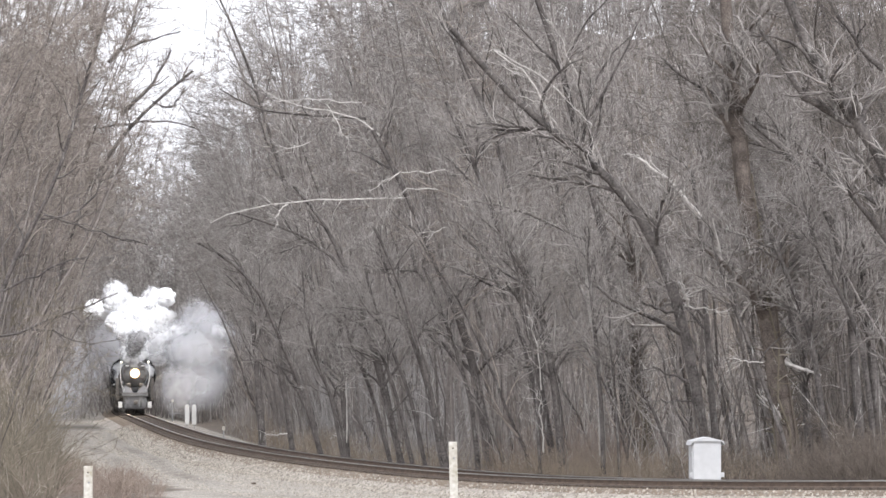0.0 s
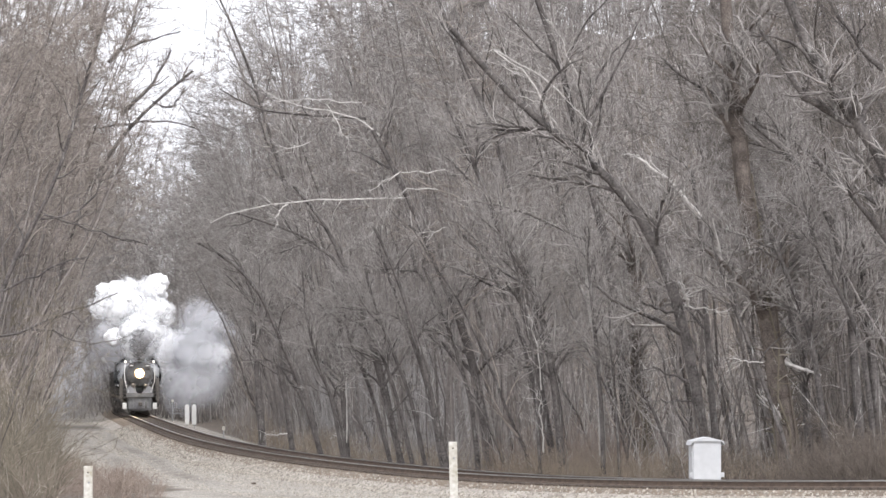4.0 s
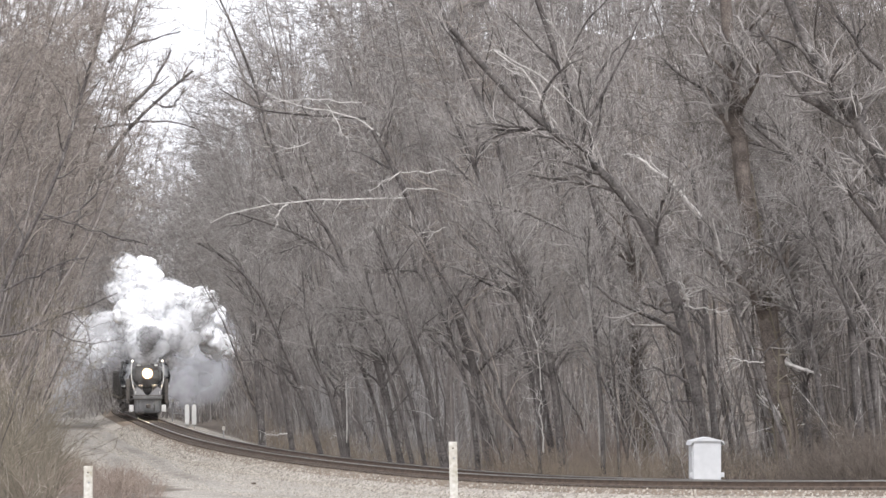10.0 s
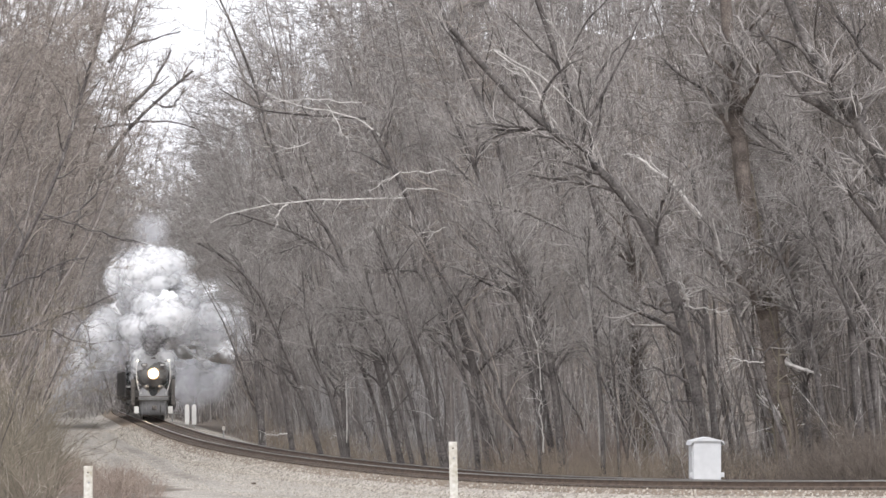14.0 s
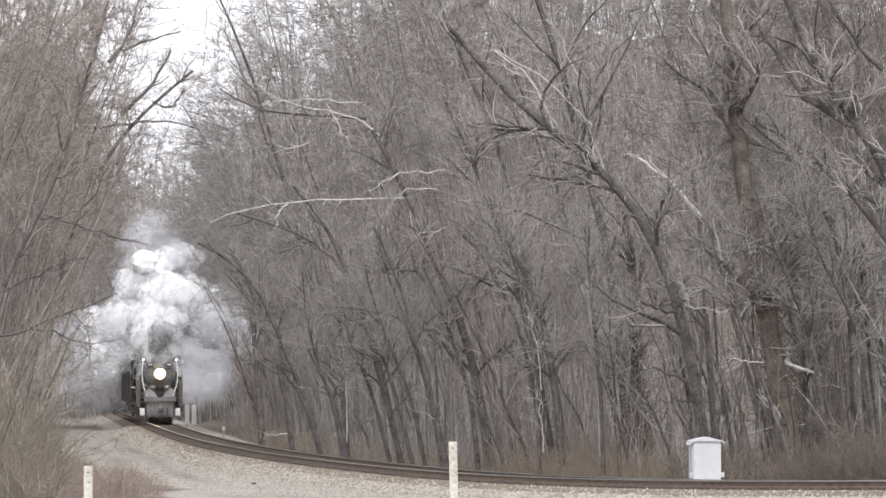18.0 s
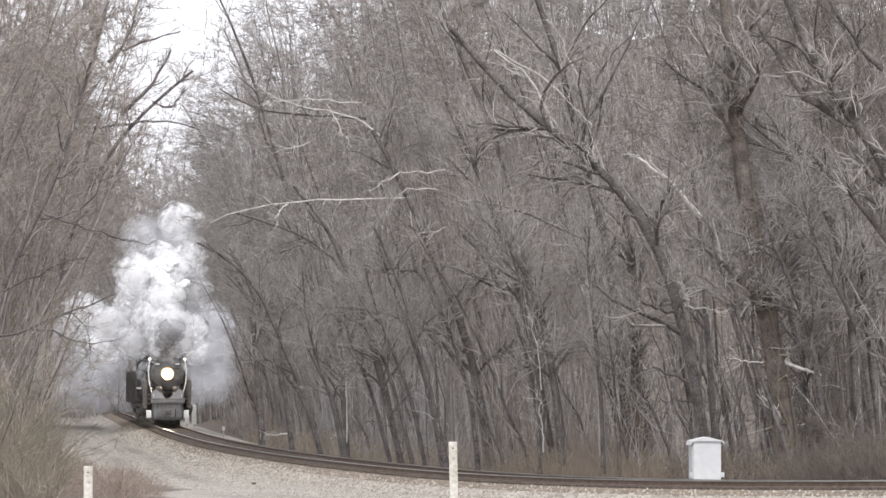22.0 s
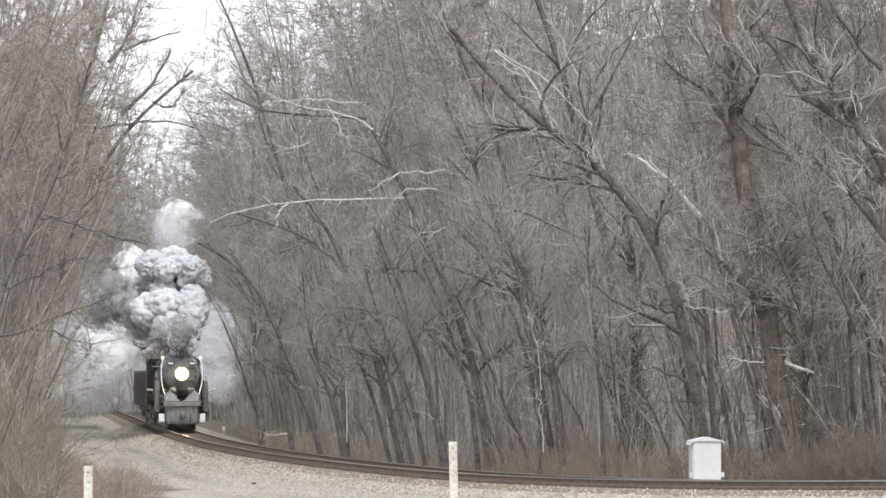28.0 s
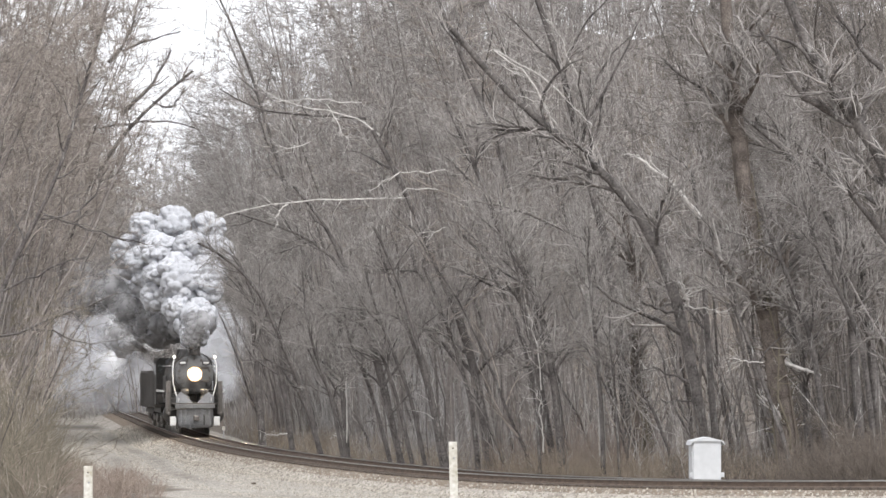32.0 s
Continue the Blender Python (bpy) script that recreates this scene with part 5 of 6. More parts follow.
        for k in range(4):
            part("rod_end", lathe([(0.17, -0.06), (0.17, 0.06)], "y", (-2.85 + 1.9 * k, 0, 0), 14), ROD, rod)
        rods.append((rod, side))
        box_part(loco, "crosshead_guide", 1.5, 0.08, 0.08, (-4.2, side * 1.2, 1.35), ROD, 0.01)
        part("piston_rod", pipe([(-3.25, side * 1.2, 1.05), (-4.6, side * 1.2, 1.05)], 0.05), ROD, loco)
        part("crosshead", box(0.4, 0.18, 0.45, (-4.5, side * 1.2, 1.15), 0.03), ROD, loco)
        # cab
        side_wall = box_part(loco, "cab_side", 2.3, 0.05, 1.5, (-15.3, side * 1.55, 2.25), BLACK, 0.01)
        for k in range(2):
            part("cab_window_frame", box(0.7, 0.03, 0.75, (-15.85 + 0.85 * k, side * 1.57, 3.42), 0.01), DUSTY, side_wall)
            part("cab_window", box(0.6, 0.035, 0.65, (-15.85 + 0.85 * k, side * 1.572, 3.42), 0.005), GLASS, side_wall)
        box_part(loco, "cab_post", 0.12, 0.05, 0.9, (-14.2, side * 1.55, 3.4), BLACK, 0.01)
        box_part(loco, "cab_post", 0.12, 0.05, 0.9, (-16.4, side * 1.55, 3.4), BLACK, 0.01)
        fw = box_part(loco, "cab_front", 0.05, 0.5, 1.9, (-14.15, side * 1.3, 3.0), BLACK, 0.01)
        part("cab_front_window", box(0.02, 0.26, 0.55, (-14.115, side * 1.36, 3.55), 0.005), GLASS, fw)
    roof = []
    bm = bmesh.new()
    for x in (-16.7, -14.0):
        row = [bm.verts.new((x, 1.62 * math.sin(a), 3.55 + 0.95 * math.cos(a) ** 0.8 if abs(a) < 1.5 else 3.6)) for a in np.linspace(-1.35, 1.35, 15)]
        roof.append(row)
    for k in range(14):
        bm.faces.new((roof[0][k], roof[0][k + 1], roof[1][k + 1], roof[1][k])).smooth = True
    bmesh.ops.solidify(bm, geom=bm.faces[:], thickness=0.06)
    part("cab_roof", bm, BLACK, loco)
    box_part(loco, "cab_floor", 2.6, 2.9, 0.1, (-15.4, 0, 1.55), BLACK, 0.02)
    # frame, deck and pilot
    box_part(loco, "main_frame", 14.6, 1.0, 0.6, (-8.6, 0, 1.15), BLACK, 0.03)
    deck = box_part(loco, "front_deck", 1.2, 2.3, 0.08, (-1.15, 0, 1.62), DUSTY, 0.02)
    part("deck_edge", box(0.03, 2.3, 0.08, (-0.52, 0, 1.625), 0.005), DUSTY, deck)
    for side in (-1, 1):
        part("air_pump", lathe([(0.2, 1.66), (0.24, 1.7), (0.24, 2.0), (0.16, 2.05), (0.16, 2.12), (0.22, 2.16), (0.22, 2.36), (0.1, 2.42)], "z", (-1.05, side * 0.52, 0), 18), DUSTY, loco, "dusty air compressor")
        # side sheets from the running board down over the cylinders
        sheet = box_part(loco, "side_sheet", 0.9, 0.30, 1.75, (-1.75, side * 1.36, 1.95), DUSTY, 0.05)
        part("sheet_edge", box(0.05, 0.06, 1.7, (-1.29, side * 1.24, 1.95), 0.01), BLACK, sheet)
    box_part(loco, "buffer_beam", 0.30, 2.1, 0.22, (-0.62, 0, 1.48), GRAPHITE, 0.04)
    for side in (-1, 1):
        # sloping shields on either side of the smokebox saddle
        bm = bmesh.new()
        f = bm.faces.new([bm.verts.new((-0.66, side * y, z)) for y, z in ((0.06, 1.6), (0.98, 1.6), (1.0, 2.02), (0.72, 2.26), (0.42, 2.0))])
        r = bmesh.ops.extrude_face_region(bm, geom=[f])
        bmesh.ops.translate(bm, vec=(-0.05, 0, 0.0), verts=[v for v in r["geom"] if isinstance(v, bmesh.types.BMVert)])
        bmesh.ops.recalc_face_normals(bm, faces=bm.faces[:])
        shield = part("deck_shield", bm, PILOT_GREY, loco, "dusty grey shield plate")
        part("shield_grab", pipe([(-0.62, side * 0.86, 1.72), (-0.58, side * 0.86, 1.8), (-0.62, side * 0.86, 1.92)], 0.018), TRIM, shield)
    bm = bmesh.new()
    rows = []
    for z, grow, push in ((0.36, 0.94, 0.0), (0.6, 0.98, -0.05), (0.95, 1.0, -0.12), (1.36, 0.98, -0.24)):
        rows.append([bm.verts.new((push - 0.42 * abs(v) ** 2.6, v * 0.98 * grow, z)) for v in np.linspace(-1, 1, 17)])
    for a, b in zip(rows, rows[1:]):
        for k in range(16):
            bm.faces.new((a[k], a[k + 1], b[k + 1], b[k])).smooth = True
    bmesh.ops.solidify(bm, geom=bm.faces[:], thickness=0.05)
    pilot = part("pilot", bm, PILOT_GREY, loco, "rounded grey pilot plate")
    for k in range(7):
        v = -0.75 + 0.25 * k
        part("pilot_rib", box(0.05, 0.04, 0.9, (0.0 - 0.42 * abs(v) ** 2.6 - 0.08, v, 0.84), 0.01), PILOT_GREY, pilot)
    cp = part("coupler", box(0.45, 0.22, 0.28, (0.02, 0, 0.86), 0.05), DUSTY, loco)
    part("knuckle", box(0.22, 0.3, 0.26, (0.2, 0.05, 0.86), 0.06), DUSTY, cp)
    part("uncoupling_lever", pipe([(-0.34, -1.3, 1.32), (-0.32, -0.3, 1.34), (-0.2, 0.0, 1.1)], 0.02), DUSTY, loco)
    part("air_hose", pipe([(-0.3, 0.45, 1.1), (-0.1, 0.47, 0.9), (-0.08, 0.47, 0.65), (-0.15, 0.45, 0.45)], 0.035), BLACK, loco)
    # wheels
    for x in (-2.0, -4.0):
        spin.append((wheelset(loco, x, 0.45, 10, "leading_wheelset"), 0.45))
    for k in range(4):
        spin.append((wheelset(loco, -5.4 - 1.9 * k, 0.89, 15, "driving_wheelset"), 0.89))
    for x in (-13.4, -15.0):
        spin.append((wheelset(loco, x, 0.5, 10, "trailing_wheelset"), 0.5))
    return loco, spin, rods


def build_tender():
    """Local x forward, origin on the rail top under its front end."""
    tender = tagged(new("tender"), "black slab-sided coal tender behind the locomotive", "tender")
    spin = []
    box_part(tender, "underframe", 12.6, 2.4, 0.35, (-6.4, 0, 1.15), BLACK, 0.02)
    body = box_part(tender, "tank", 12.4, 3.1, 2.1, (-6.4, 0, 2.35), DUSTY, 0.08)
    for side in (-1, 1):
        box_part(tender, "coal_bunker_side", 6.6, 0.06, 0.75, (-3.5, side * 1.36, 3.75), BLACK, 0.02)
        for k in range(9):
            part("rivet_strip", box(0.09, 0.03, 2.0, (-0.6 - 1.45 * k, side * 1.56, 2.35), 0.006), BLACK, body)
        lad = part("rear_ladder", pipe([(-12.66, side * 1.1, 1.3), (-12.66, side * 1.1, 3.6)], 0.02), DUSTY, tender)
        for k in range(6):
            part("rung", box(0.03, 0.35, 0.03, (-12.66, side * 1.25, 1.5 + 0.35 * k), 0.0), DUSTY, lad)
    box_part(tender, "bunker_back", 0.06, 2.7, 0.75, (-6.8, 0, 3.75), BLACK, 0.02)
    bm = bmesh.new()
    bmesh.ops.create_grid(bm, x_segments=24, y_segments=14, size=1.0)
    for v in bm.verts:
        x, y = v.co.x, v.co.y
        v.co = Vector((-3.55 + 3.2 * x, 1.32 * y, 3.5 + 0.7 * (1 - y * y) * (1 - 0.5 * x * x) + 0.12 * noise.noise(Vector((x * 9, y * 9, 3)))))
    part("coal_load", bm, material("coal", (0.008, 0.008, 0.009), (0.035, 0.034, 0.034), 3, 0.45, 0.6, 0, 18), tender, "heaped black coal")
    part("water_hatch", lathe([(0.4, 3.4), (0.4, 3.62), (0.3, 3.68)], "z", (-9.6, 0, 0), 18), DUSTY, tender)
    for b in (-2.6, -10.2):
        for side in (-1, 1):
            box_part(tender, "truck_frame", 3.4, 0.14, 0.35, (b, side * 1.02, 0.6), DUSTY, 0.04)
        for k in (-1.35, 0, 1.35):
            spin.append((wheelset(tender, b + k, 0.46, 0, "tender_wheelset"), 0.46))
    return tender, spin


def build_water_car():
    """Local x forward, origin on the rail top under its front end."""
    car = tagged(new("water_tender"), "low slab-sided auxiliary water tender in dusty black", "tender")
    spin = []
    body = box_part(car, "tank", 15.4, 3.1, 2.15, (-8.0, 0, 2.22), DUSTY, 0.10)
    box_part(car, "underframe", 15.6, 2.4, 0.35, (-8.0, 0, 1.0), BLACK, 0.02)
    for side in (-1, 1):
        for k in range(11):
            part("rivet_strip", box(0.09, 0.03, 2.05, (-0.7 - 1.46 * k, side * 1.56, 2.22), 0.006), BLACK, body)
        part("top_rail", box(15.2, 0.05, 0.08, (-8.0, side * 1.5, 3.33), 0.01), BLACK, body)
        for b in (-2.7, -13.3):
            box_part(car, "truck_frame", 3.4, 0.14, 0.35, (b, side * 1.02, 0.6), DUSTY, 0.04)
    for x in (-5.2, -10.8):
        part("water_hatch", lathe([(0.4, 3.28), (0.4, 3.5), (0.3, 3.56)], "z", (x, 0, 0), 18), BLACK, car)
    for b in (-2.7, -13.3):
        for k in (-1.35, 0, 1.35):
            spin.append((wheelset(car, b + k, 0.46, 0, "tender_wheelset"), 0.46))
    return car, spin


WATER_CAR, WATER_CAR_WHEELS = build_water_car()
LOCO, LOCO_WHEELS, LOCO_RODS = build_locomotive()
TENDER, TENDER_WHEELS = build_tender()


# ---- lineside things ----
def build_relay_case():
    case = tagged(new("relay_case"), "white sheet-metal relay cabinet with a peaked lid beside the track", "cabinet")
    w, d, h = 0.84, 0.62, 1.26
    box_part(case, "body", w, d, h, (0, 0, h / 2), WHITE_SHEET, 0.015)
    bm = bmesh.new()
    a = [bm.verts.new((x, -d / 2 - 0.06, z)) for x, z in ((-w / 2 - 0.1, h - 0.14), (-w / 2 - 0.06, h + 0.0), (0, h + 0.11), (w / 2 + 0.06, h + 0.0), (w / 2 + 0.1, h - 0.14), (w / 2 + 0.005, h - 0.02), (-w / 2 - 0.005, h - 0.02))]
    f = bm.faces.new(a)
    r = bmesh.ops.extrude_face_region(bm, geom=[f])
    bmesh.ops.translate(bm, vec=(0, d + 0.12, 0), verts=[v for v in r["geom"] if isinstance(v, bmesh.types.BMVert)])
    bmesh.ops.recalc_face_normals(bm, faces=bm.faces[:])
    part("lid", bm, WHITE_SHEET, case, "peaked white lid")
    door = part("door", box(0.03, d - 0.06, h - 0.25, (-w / 2 - 0.018, 0, h / 2), 0.01), WHITE_SHEET, case)
    part("hasp", box(0.05, 0.06, 0.12, (-w / 2 - 0.05, -0.2, 0.85), 0.01), GREY_METAL, door)
    for side in (-1, 1):
        part("foot_bracket", box(0.12, 0.1, 0.14, (side * (w / 2 + 0.05), -d / 2 + 0.1, 0.24), 0.02), WHITE_SHEET, case)
    part("plinth", box(w + 0.05, d + 0.05, 1.0, (0, 0, -0.5), 0.02), GREY_METAL, case)
    return case


def white_post(x, y, top, wide, tilt, ground):
    p = tagged(new("white_post"), "square wooden post in chipped white paint", "post", "white posts by the gravel")
    h = top - ground
    bm = box(wide, wide, h, (0, 0, h / 2), 0.006)
    part("shaft", bm, WHITE_PAINT, p)
    part("bolt", lathe([(0.012, -wide / 2 - 0.008), (0.012, -wide / 2 + 0.002)], "y", (0.01, 0, h - 0.18), 8), GREY_METAL, p)
    part("knot", lathe([(0.010, -wide / 2 - 0.003), (0.010, -wide / 2 + 0.002)], "y", (0.0, 0, h - 0.07), 8), TIE, p)
    p.matrix_basis = Matrix.Translation((x, y, ground)) @ Matrix.Rotation(radians(tilt), 4, "Y")
    return p


def marker_post(x, y, h):
    """A rounded white lineside marker board on a short stake."""
    z = float(ground_height(np.array([x]), np.array([y]))[0])
    ob = tagged(new("marker_post"), "white round-topped lineside marker post", "marker post", "marker posts")
    bm = bmesh.new()
    w = 0.15
    ring = [(-w, 0), (w, 0)] + [(w * math.cos(a), h - w + w * math.sin(a)) for a in np.linspace(0, math.pi, 9)]
    f = bm.faces.new([bm.verts.new((px, -0.04, pz)) for px, pz in ring])
    r = bmesh.ops.extrude_face_region(bm, geom=[f])
    bmesh.ops.translate(bm, vec=(0, 0.08, 0), verts=[v for v in r["geom"] if isinstance(v, bmesh.types.BMVert)])
    bmesh.ops.recalc_face_normals(bm, faces=bm.faces[:])
    part("board", bm, TRIM, ob)
    part("stake", box(0.06, 0.05, 1.2, (0, 0.066, 0.2), 0.005), GREY_METAL, ob)
    ob.location = (x, y, z + 0.35)
    return ob


def thin_stake(x, y, h, arm):
    z = float(ground_height(np.array([x]), np.array([y]))[0])
    ob = tagged(new("lineside_stake"), "thin pale metal stake beside the rails", "stake", "lineside stakes")
    part("shaft", box(0.07, 0.07, h + 0.3, (0, 0, h / 2 - 0.15), 0.01), GREY_METAL, ob)
    part("cap", box(0.16, 0.05, 0.2, (0, -0.06, h - 0.1), 0.02), WHITE_PAINT, ob)
    if arm:
        part("arm", box(arm, 0.05, 0.06, (arm / 2, -0.05, h * 0.45), 0.01), GREY_METAL, ob)
    ob.location = (x, y, z)


def dirt_clod(x, y, r):
    """A dark clump of earth and dead grass on the gravel."""
    z = float(ground_height(np.array([x]), np.array([y]))[0])
    bm = bmesh.new()
    bmesh.ops.create_icosphere(bm, subdivisions=2, radius=r)
    for v in bm.verts:
        v.co *= 0.75 + 0.5 * noise.noise(v.co * 9 + Vector((x, y, 0)))
        v.co.z *= 0.6
    ob = tagged(new("dirt_clod"), "dark clump of earth lying on the pale gravel", "clod", "clods on the gravel")
    part("clump", bm, TIE, ob)
    ob.location = (x, y, z + 0.25 * r)


case = build_relay_case()
case.matrix_basis = Matrix.Translation((7.83, 135.0, 0.0)) @ Matrix.Rotation(radians(8), 4, "Z")
white_post(0.15, 50.0, 2.53, 0.092, -1.2, 0.55)
white_post(-3.93, 50.0, 2.26, 0.095, 0.3, 0.55)
marker_post(-17.55, 310.0, 1.38)
marker_post(-17.1, 310.6, 1.38)
dirt_clod(-10.4, 196.0, 0.17)
dirt_clod(-10.05, 196.4, 0.10)
dirt_clod(-6.6, 158.0, 0.10)
thin_stake(-20.1, 336.0, 1.9, 0.6)
thin_stake(-11.4, 235.0, 1.1, 0)
thin_stake(-24.4, 280.0, 1.9, 0)


# ---- smoke and steam, in rigid billows ----
def dome(p, size, off, edge=0.5):
    """Rounded lumps with creases between them, sharp where edge is low."""
    d = noise.voronoi(p * size + off)[0][0]
    return max(0.0, 1.0 - min(d * 1.25, 1.0) ** 2) ** edge


def billow_mesh(seed, mat, level=4, crisp=1.0):
    """A cauliflower head of one metre radius: lumps on lumps on lumps."""
    bm = bmesh.new()
    bmesh.ops.create_icosphere(bm, subdivisions=level, radius=1.0)
    off = Vector((seed * 7.3, seed * 3.1, seed * 1.7))
    for v in bm.verts:
        p = v.co.normalized()
        edge = 0.5 if crisp == 1.0 else 1.0
        r = 0.52 + 0.34 * (1 - crisp) + 0.34 * crisp * dome(p, 1.35, off, edge)
        q = p * r
        r += crisp * (0.17 * dome(q, 3.4, off, edge) + 0.075 * dome(q, 7.5, off, edge))
        v.co = p * r
    for f in bm.faces:
        f.smooth = True
    me = bpy.data.meshes.new("billow")
    bm.to_mesh(me)
    bm.free()
    me.materials.append(mat)
    return me


def front_s(t):
    """How far along the line the locomotive's front is at t seconds."""
    return 206.8 - 3.415 * t - 0.01158 * t * t


def stack_place(t, z):
    return track(front_s(t) + 2.55, 0.0, z)


SMOKE = tagged(new("smoke_plume"), "billowing white and dark grey smoke over the locomotive", "smoke")
BILLOWS = []
AGES = (0.0, 0.2, 0.5, 0.9, 1.4, 2.0, 2.8, 3.8, 5.0, 6.5, 8.0, 10.0, 12.0, 14.5, 17.0, 20.0, 24.0, 28.0, 33.0, 41.0)


def puff(meshes, rng, r, rows):
    ob = new("billow", rng.choice(meshes))
    ob.parent = SMOKE
    ob.scale = (r, r, r * rng.uniform(0.88, 1.0))
    BILLOWS.append((ob, rows))
    return ob


def exhaust(rng, meshes, born, r, wide, high, side=0.0, drop=0.0, stay=4.0, spin=1.0, quick=1.0, slide=2.0, behind=0.0):
    """A billow that waits in the boiler, leaves by the stack, swells out with the others up to wide and high,
    slides sideways, sinks by drop, and after its stay is blown back along the line."""
    a, out = rng.uniform(0, 2 * math.pi), rng.uniform(0.0, 1.0) ** 0.75
    depth = rng.uniform(-0.8, 0.8)
    lift, turn = high * rng.uniform(0.72, 1.12), rng.uniform(0, 360) * spin
    stay *= rng.uniform(0.85, 1.2)
    s0 = front_s(born) + 2.55

    def held(age):
        grow = wide * (1 - math.exp(-age / (0.6 * quick)))
        k = 1 - math.exp(-age / slide)
        late = max(age - stay, 0.0)
        x = (out * grow * math.cos(a) + side * k) * math.exp(-late / 7.0)
        z = 4.45 + 0.5 * min(age, 0.3) / 0.3 + lift * (1 - math.exp(-age / quick)) + 0.75 * out * grow * math.sin(a) - drop * k
        z = 3.6 + max(z - 3.6, -2.2) * math.exp(-late / 9.0)
        back = min(2.4 * late * late, 250.0)
        s = s0 + depth * grow + behind * (1 - math.exp(-age / 0.6)) + min(back, max(335.0 - s0, 0.0))
        p = track(s)
        return pose(p.x + x, p.y, z, 9 * min(age, 5) * spin, 0, turn + 7 * min(age, 5) * spin)

    rows = []
    if born > 0.1:
        waits = [(born - 0.2) * k / 8 for k in range(8)] + [born - 0.12] if born > 0.6 else [0.0, born - 0.05]
        for w in waits:
            p = track(front_s(w) + 7.0, 0.0, 3.0)
            rows.append((w, pose(p.x, p.y, p.z, 0, 0, turn)))
        start = born
    else:
        rows.append((0.0, held(max(-born, 0.0))))
        start = 0.0
    for age in AGES:
        w = born + age
        if w > start + 0.1 and w < 31.9 or (age == 0.0 and born > 0.1):
            rows.append((w, held(age)))
    rows.append((32.0, held(32.0 - born)))
    puff(meshes, rng, r, rows)


def build_smoke():
    rng = random.Random(8)
    white = [billow_mesh(i, SMOKE_WHITE, 4, 0.8) for i in range(4)]
    grey = [billow_mesh(10 + i, SMOKE_GREY, 5) for i in range(4)]
    dark = [billow_mesh(20 + i, SMOKE_DARK, 4) for i in range(3)]
    wisp = [billow_mesh(40 + i, SMOKE_WISP, 3, 0.4) for i in range(3)]
    bank = [billow_mesh(80 + i, SMOKE_BANK, 3, 0.4) for i in range(3)]
    thin = [billow_mesh(30 + i, SMOKE_THIN, 3, 0.4) for i in range(3)]
    veil = [billow_mesh(70 + i, SMOKE_VEIL, 3, 0.3) for i in range(2)]
    soot = [billow_mesh(50 + i, SMOKE_SOOT, 3, 0.4) for i in range(3)]

    def puffs(t0, t1, rate):
        n = int((t1 - t0) * rate)
        return [t0 + (k + rng.random()) / rate for k in range(n)]

    # the bank of old steam that lies beside the train at the start, and thins out
    for t in puffs(-9.0, -2.0, 2.6):
        exhaust(rng, bank, t, rng.uniform(1.7, 2.5), 2.4, 4.6, 5.4, 4.0, (4.6 if t > -5 else 2.6) - t, 0.0)
    # white steam over the stack
    for t in puffs(-2.8, 4.2, 12.0):
        soft = rng.random() < 0.5
        exhaust(rng, wisp if soft else white, t, rng.uniform(1.2, 1.7) if soft else rng.uniform(0.65, 1.1), 2.9, 4.6, rng.uniform(-1.4, 1.2), 0.0, 2.4, 0.0 if soft else 1.0)
    # the dense white head that rolls out to the side of the wood, and then hangs there as a soft bank
    for t in puffs(4.2, 10.8, 14.0):
        soft = rng.random() < 0.42
        over = 5.8 * min((11.2 - t) / 3.0, 1.0) * rng.uniform(0.0, 1.05)
        exhaust(rng, wisp if soft else white, t, rng.uniform(1.3, 1.8) if soft else rng.uniform(0.85, 1.4), 2.4, 4.9, over, 0.2 + 0.55 * over, max(12.6 - t, 2.6), 0.0 if soft else 1.0, 1.0, 2.8)
    for t in puffs(9.0, 12.6, 5.0):
        exhaust(rng, bank, t, rng.uniform(1.6, 2.2), 2.2, 4.8, rng.uniform(4.4, 6.6), 1.8, 18.0 - t, 0.0, 1.0, 1.8, 1.0)
    # the bright column that stands over the stack
    for t in puffs(10.8, 23.0, 8.0):
        soft = rng.random() < 0.78
        exhaust(rng, wisp if soft else white, t, rng.uniform(1.5, 2.1) if soft else rng.uniform(0.6, 1.0), 2.4 if soft else 1.7, 5.6, rng.uniform(-1.8, 1.6), 0.0, 2.4, 0.0 if soft else 1.0)
    # steam that sinks to the gravel's side
    for t in puffs(3.0, 21.0, 1.4):
        exhaust(rng, bank, t, rng.uniform(1.5, 2.0), 1.8, 3.6, rng.uniform(-6.0, -3.4), 2.8, 5.0, 0.0, 1.0, 2.6)
    # sooty bursts in a shell of grey and white
    for t in puffs(22.2, 27.4, 14.0):
        kind = rng.random()
        if kind < 0.55:
            exhaust(rng, dark, t, rng.uniform(0.6, 0.95), 1.25, 3.2, -0.3, 0.0, 1.3)
        elif kind < 0.82:
            exhaust(rng, grey, t, rng.uniform(0.6, 0.95), 2.1, 3.9, -1.4, 0.0, 2.4, 1.0, 1.2, 2.0, 1.5)
        else:
            exhaust(rng, wisp, t, rng.uniform(1.3, 1.8), 2.4, 4.8, rng.uniform(-2.6, 1.2), 0.0, 2.6, 0.0, 1.4, 2.0, 3.0)
    for t in puffs(24.6, 28.2, 2.4):
        exhaust(rng, soot, t, rng.uniform(1.2, 1.7), 1.0, 3.6, rng.uniform(-6.5, -3.6), 0.0, 6.0, 0.0, 1.0, 1.6)
    for t in puffs(25.2, 27.6, 3.5):
        exhaust(rng, soot, t, rng.uniform(1.1, 1.5), 1.4, 3.0, rng.uniform(-5.4, -2.6), 0.2, 3.4, 0.0, 1.0, 1.2, 1.0)
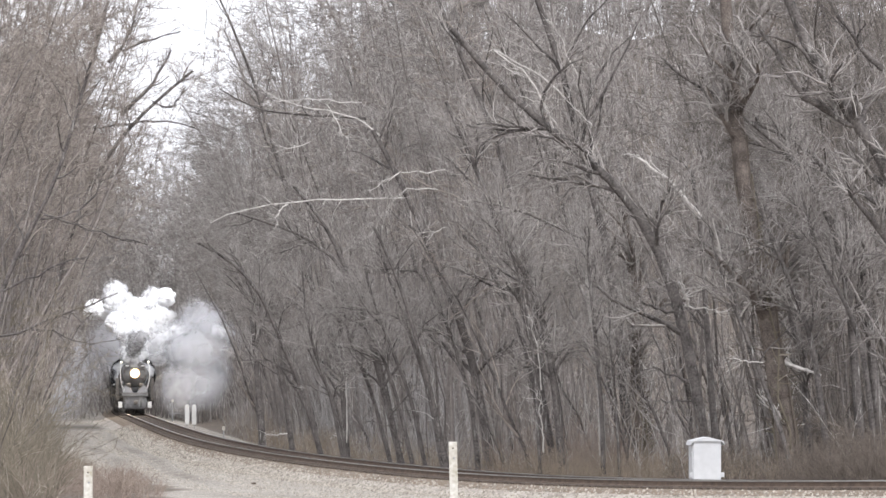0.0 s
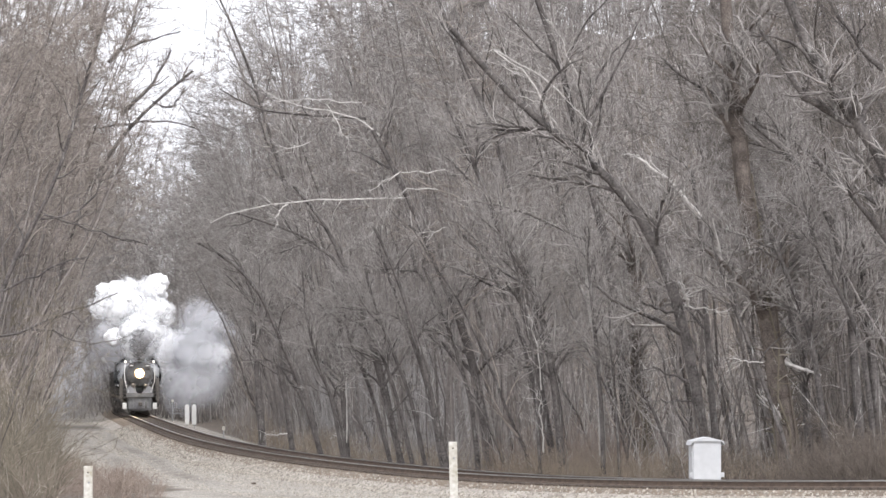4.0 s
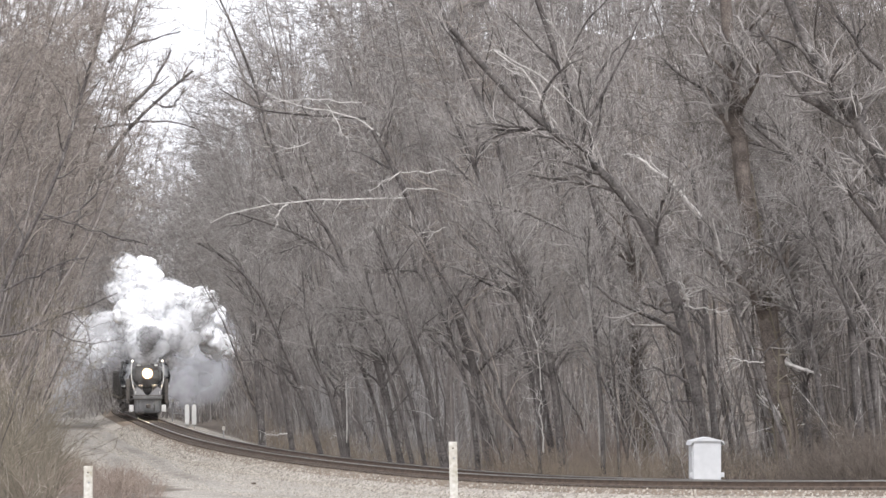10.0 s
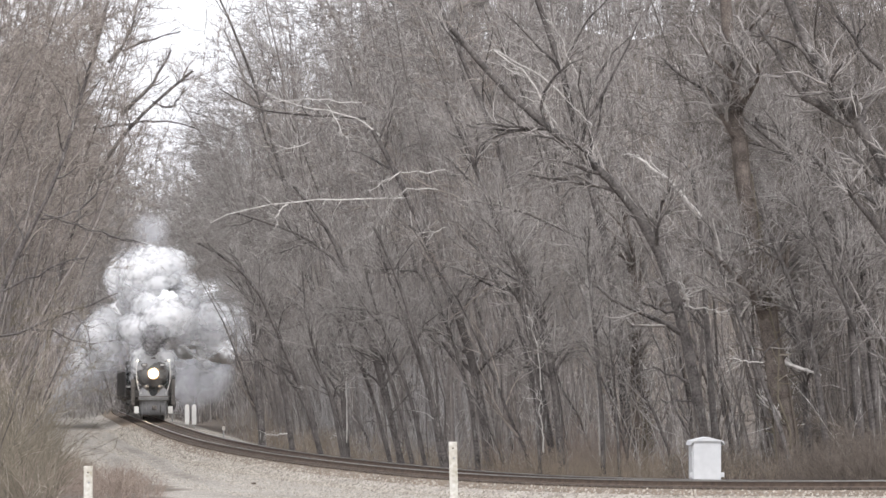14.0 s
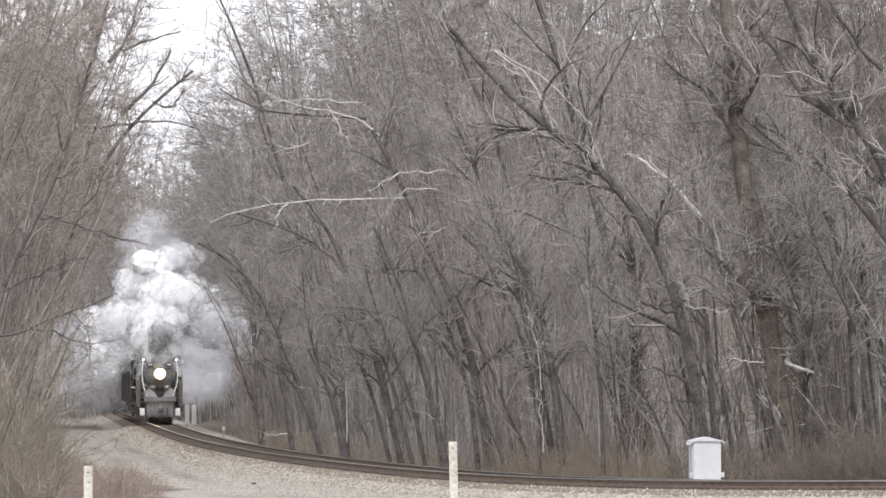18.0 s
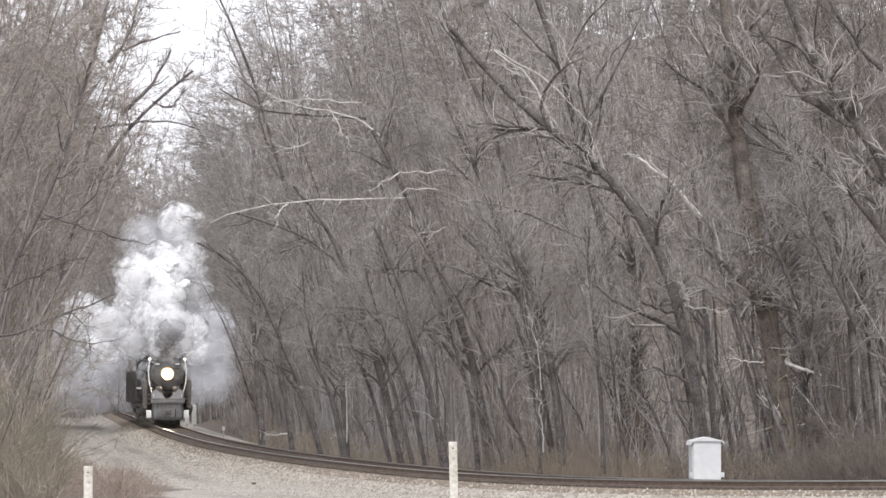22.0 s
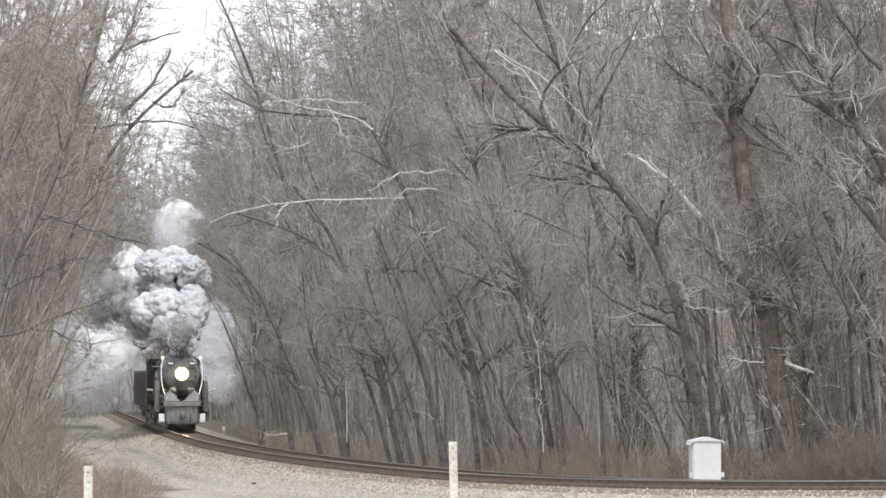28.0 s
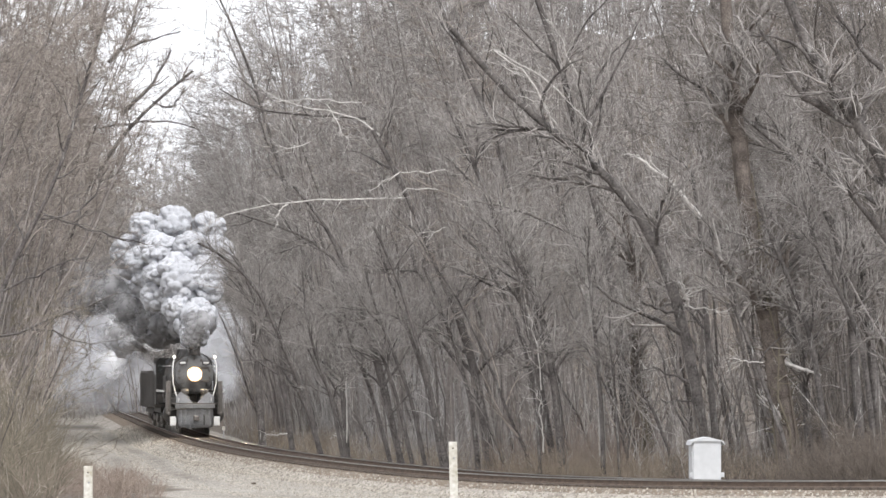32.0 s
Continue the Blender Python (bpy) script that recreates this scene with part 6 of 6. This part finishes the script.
    # the tall grey cauliflower column
    for t in puffs(26.6, 31.9, 17.0):
        exhaust(rng, grey, t, rng.uniform(0.7, 1.15), 2.5, 6.2, rng.uniform(-2.6, -1.2), 0.0, 2.3, 1.0, 1.1, 2.5)
    # darker billows at its foot, which put the shaded underside into the colour
    for t in puffs(26.6, 31.9, 13.0):
        exhaust(rng, dark, t, rng.uniform(0.5, 0.8), 1.7, 2.5, -0.2, 0.0, 0.9, 1.0, 0.8)
    # the sooty breath at the mouth of the stack
    for k in range(4):
        rows = []
        for w in range(0, 33, 2):
            p = stack_place(w, 4.95 + 0.32 * k)
            rows.append((float(w), pose(p.x + 0.1 * k, p.y - 1.5, p.z, 0, 0, 5 * k)))
        puff(soot, rng, 0.75 + 0.14 * k, rows)
    # old steam that rises high between the crowns and hangs there
    for t in puffs(7.4, 21.0, 1.0):
        exhaust(rng, wisp if rng.random() < 0.15 else veil, t, rng.uniform(1.7, 2.3), 2.0, 8.2, rng.uniform(-0.6, 1.4), 0.0, 9.0, 0.0, 2.2)
    # pale haze that hangs at the edge of the wood
    for k in range(6):
        p, z = track(195 + 9.0 * k, 5.2 + 0.5 * k), (2.2, 4.6, 6.8)[k % 3]
        puff(veil, rng, rng.uniform(2.2, 2.9), [(0.0, pose(p.x - 0.4, p.y, z, 0, 0, 0)), (16.0, pose(p.x, p.y, z + 0.4, 0, 0, 4)), (32.0, pose(p.x + 1.0, p.y + 1, z + 0.4, 0, 0, 8))])
    for k in range(5):
        p, z = track(207 + 8.0 * k, 3.8 + 1.0 * k), (2.0, 5.0, 7.6, 3.2, 6.0)[k]
        puff(thin, rng, rng.uniform(2.6, 3.3), [(0.0, pose(p.x, p.y, z, 0, 0, 0)), (16.0, pose(p.x + 0.3, p.y, z + 0.3, 0, 0, 4)), (32.0, pose(p.x + 0.8, p.y + 1, z + 0.5, 0, 0, 8))])
    # thin drifting smoke behind the train, which thickens as more of it drifts up the line
    for k in range(14):
        s, q, z = 212 + 7.0 * k, -7.0 + 2.1 * (k % 5), (1.2, 4.2, 2.4, 5.6)[k % 4]
        come = 85 if k % 3 else 0
        rows = []
        for w, share, off in ((0.0, 1.0, 0.0), (9.0, 0.9, -0.3), (19.0, 0.0, -0.8), (32.0, -0.08, -1.4)):
            p = track(s + come * share, q + off)
            rows.append((w, pose(p.x, p.y, z + 0.02 * w, 0, 0, 0.3 * w)))
        puff(thin, rng, rng.uniform(3.6, 4.8), rows)


build_smoke()
build_ties()
build_stones()


# ---- what moves ----
def on_track(s0, length):
    a, b = track(s0 + 0.12 * length), track(s0 + 0.85 * length)
    d = (a - b).normalized()
    front = a + d * 0.12 * length
    m = Vector((d.x, d.y, 0)).to_track_quat("X", "Z").to_matrix().to_4x4()
    return Matrix.Translation(front) @ m


def motions():
    times = [2.0 * k for k in range(17)]
    walk(LOCO, [(t, on_track(front_s(t), 16.5)) for t in times])
    walk(TENDER, [(t, on_track(front_s(t) + 16.9, 12.6)) for t in times])
    walk(WATER_CAR, [(t, on_track(front_s(t) + 30.2, 15.9)) for t in times])
    start = front_s(0.0)
    for axle, r in LOCO_WHEELS + TENDER_WHEELS + WATER_CAR_WHEELS:
        x, y, z = axle.location
        step = 0.3 if r > 0.6 else 0.15
        rows = []
        for k in range(int(32.0 / step) + 1):
            a = (start - front_s(k * step)) / r
            rows.append((k * step, Matrix.Translation((x, y, z)) @ Matrix.Rotation(a, 4, "Y")))
        a = (start - front_s(32.0)) / r
        rows.append((32.0, Matrix.Translation((x, y, z)) @ Matrix.Rotation(a, 4, "Y")))
        walk(axle, rows)
    for rod, side in LOCO_RODS:
        rows = []
        for k in range(214):
            a = (start - front_s(k * 0.15)) / 0.89 + (math.pi / 2 if side > 0 else 0)
            rows.append((min(k * 0.15, 32.0), Matrix.Translation((-8.25 + 0.36 * math.sin(a), side * 0.93, 0.89 + 0.36 * math.cos(a)))))
        walk(rod, rows)
    for ob, rows in BILLOWS:
        walk(ob, rows)


motions()
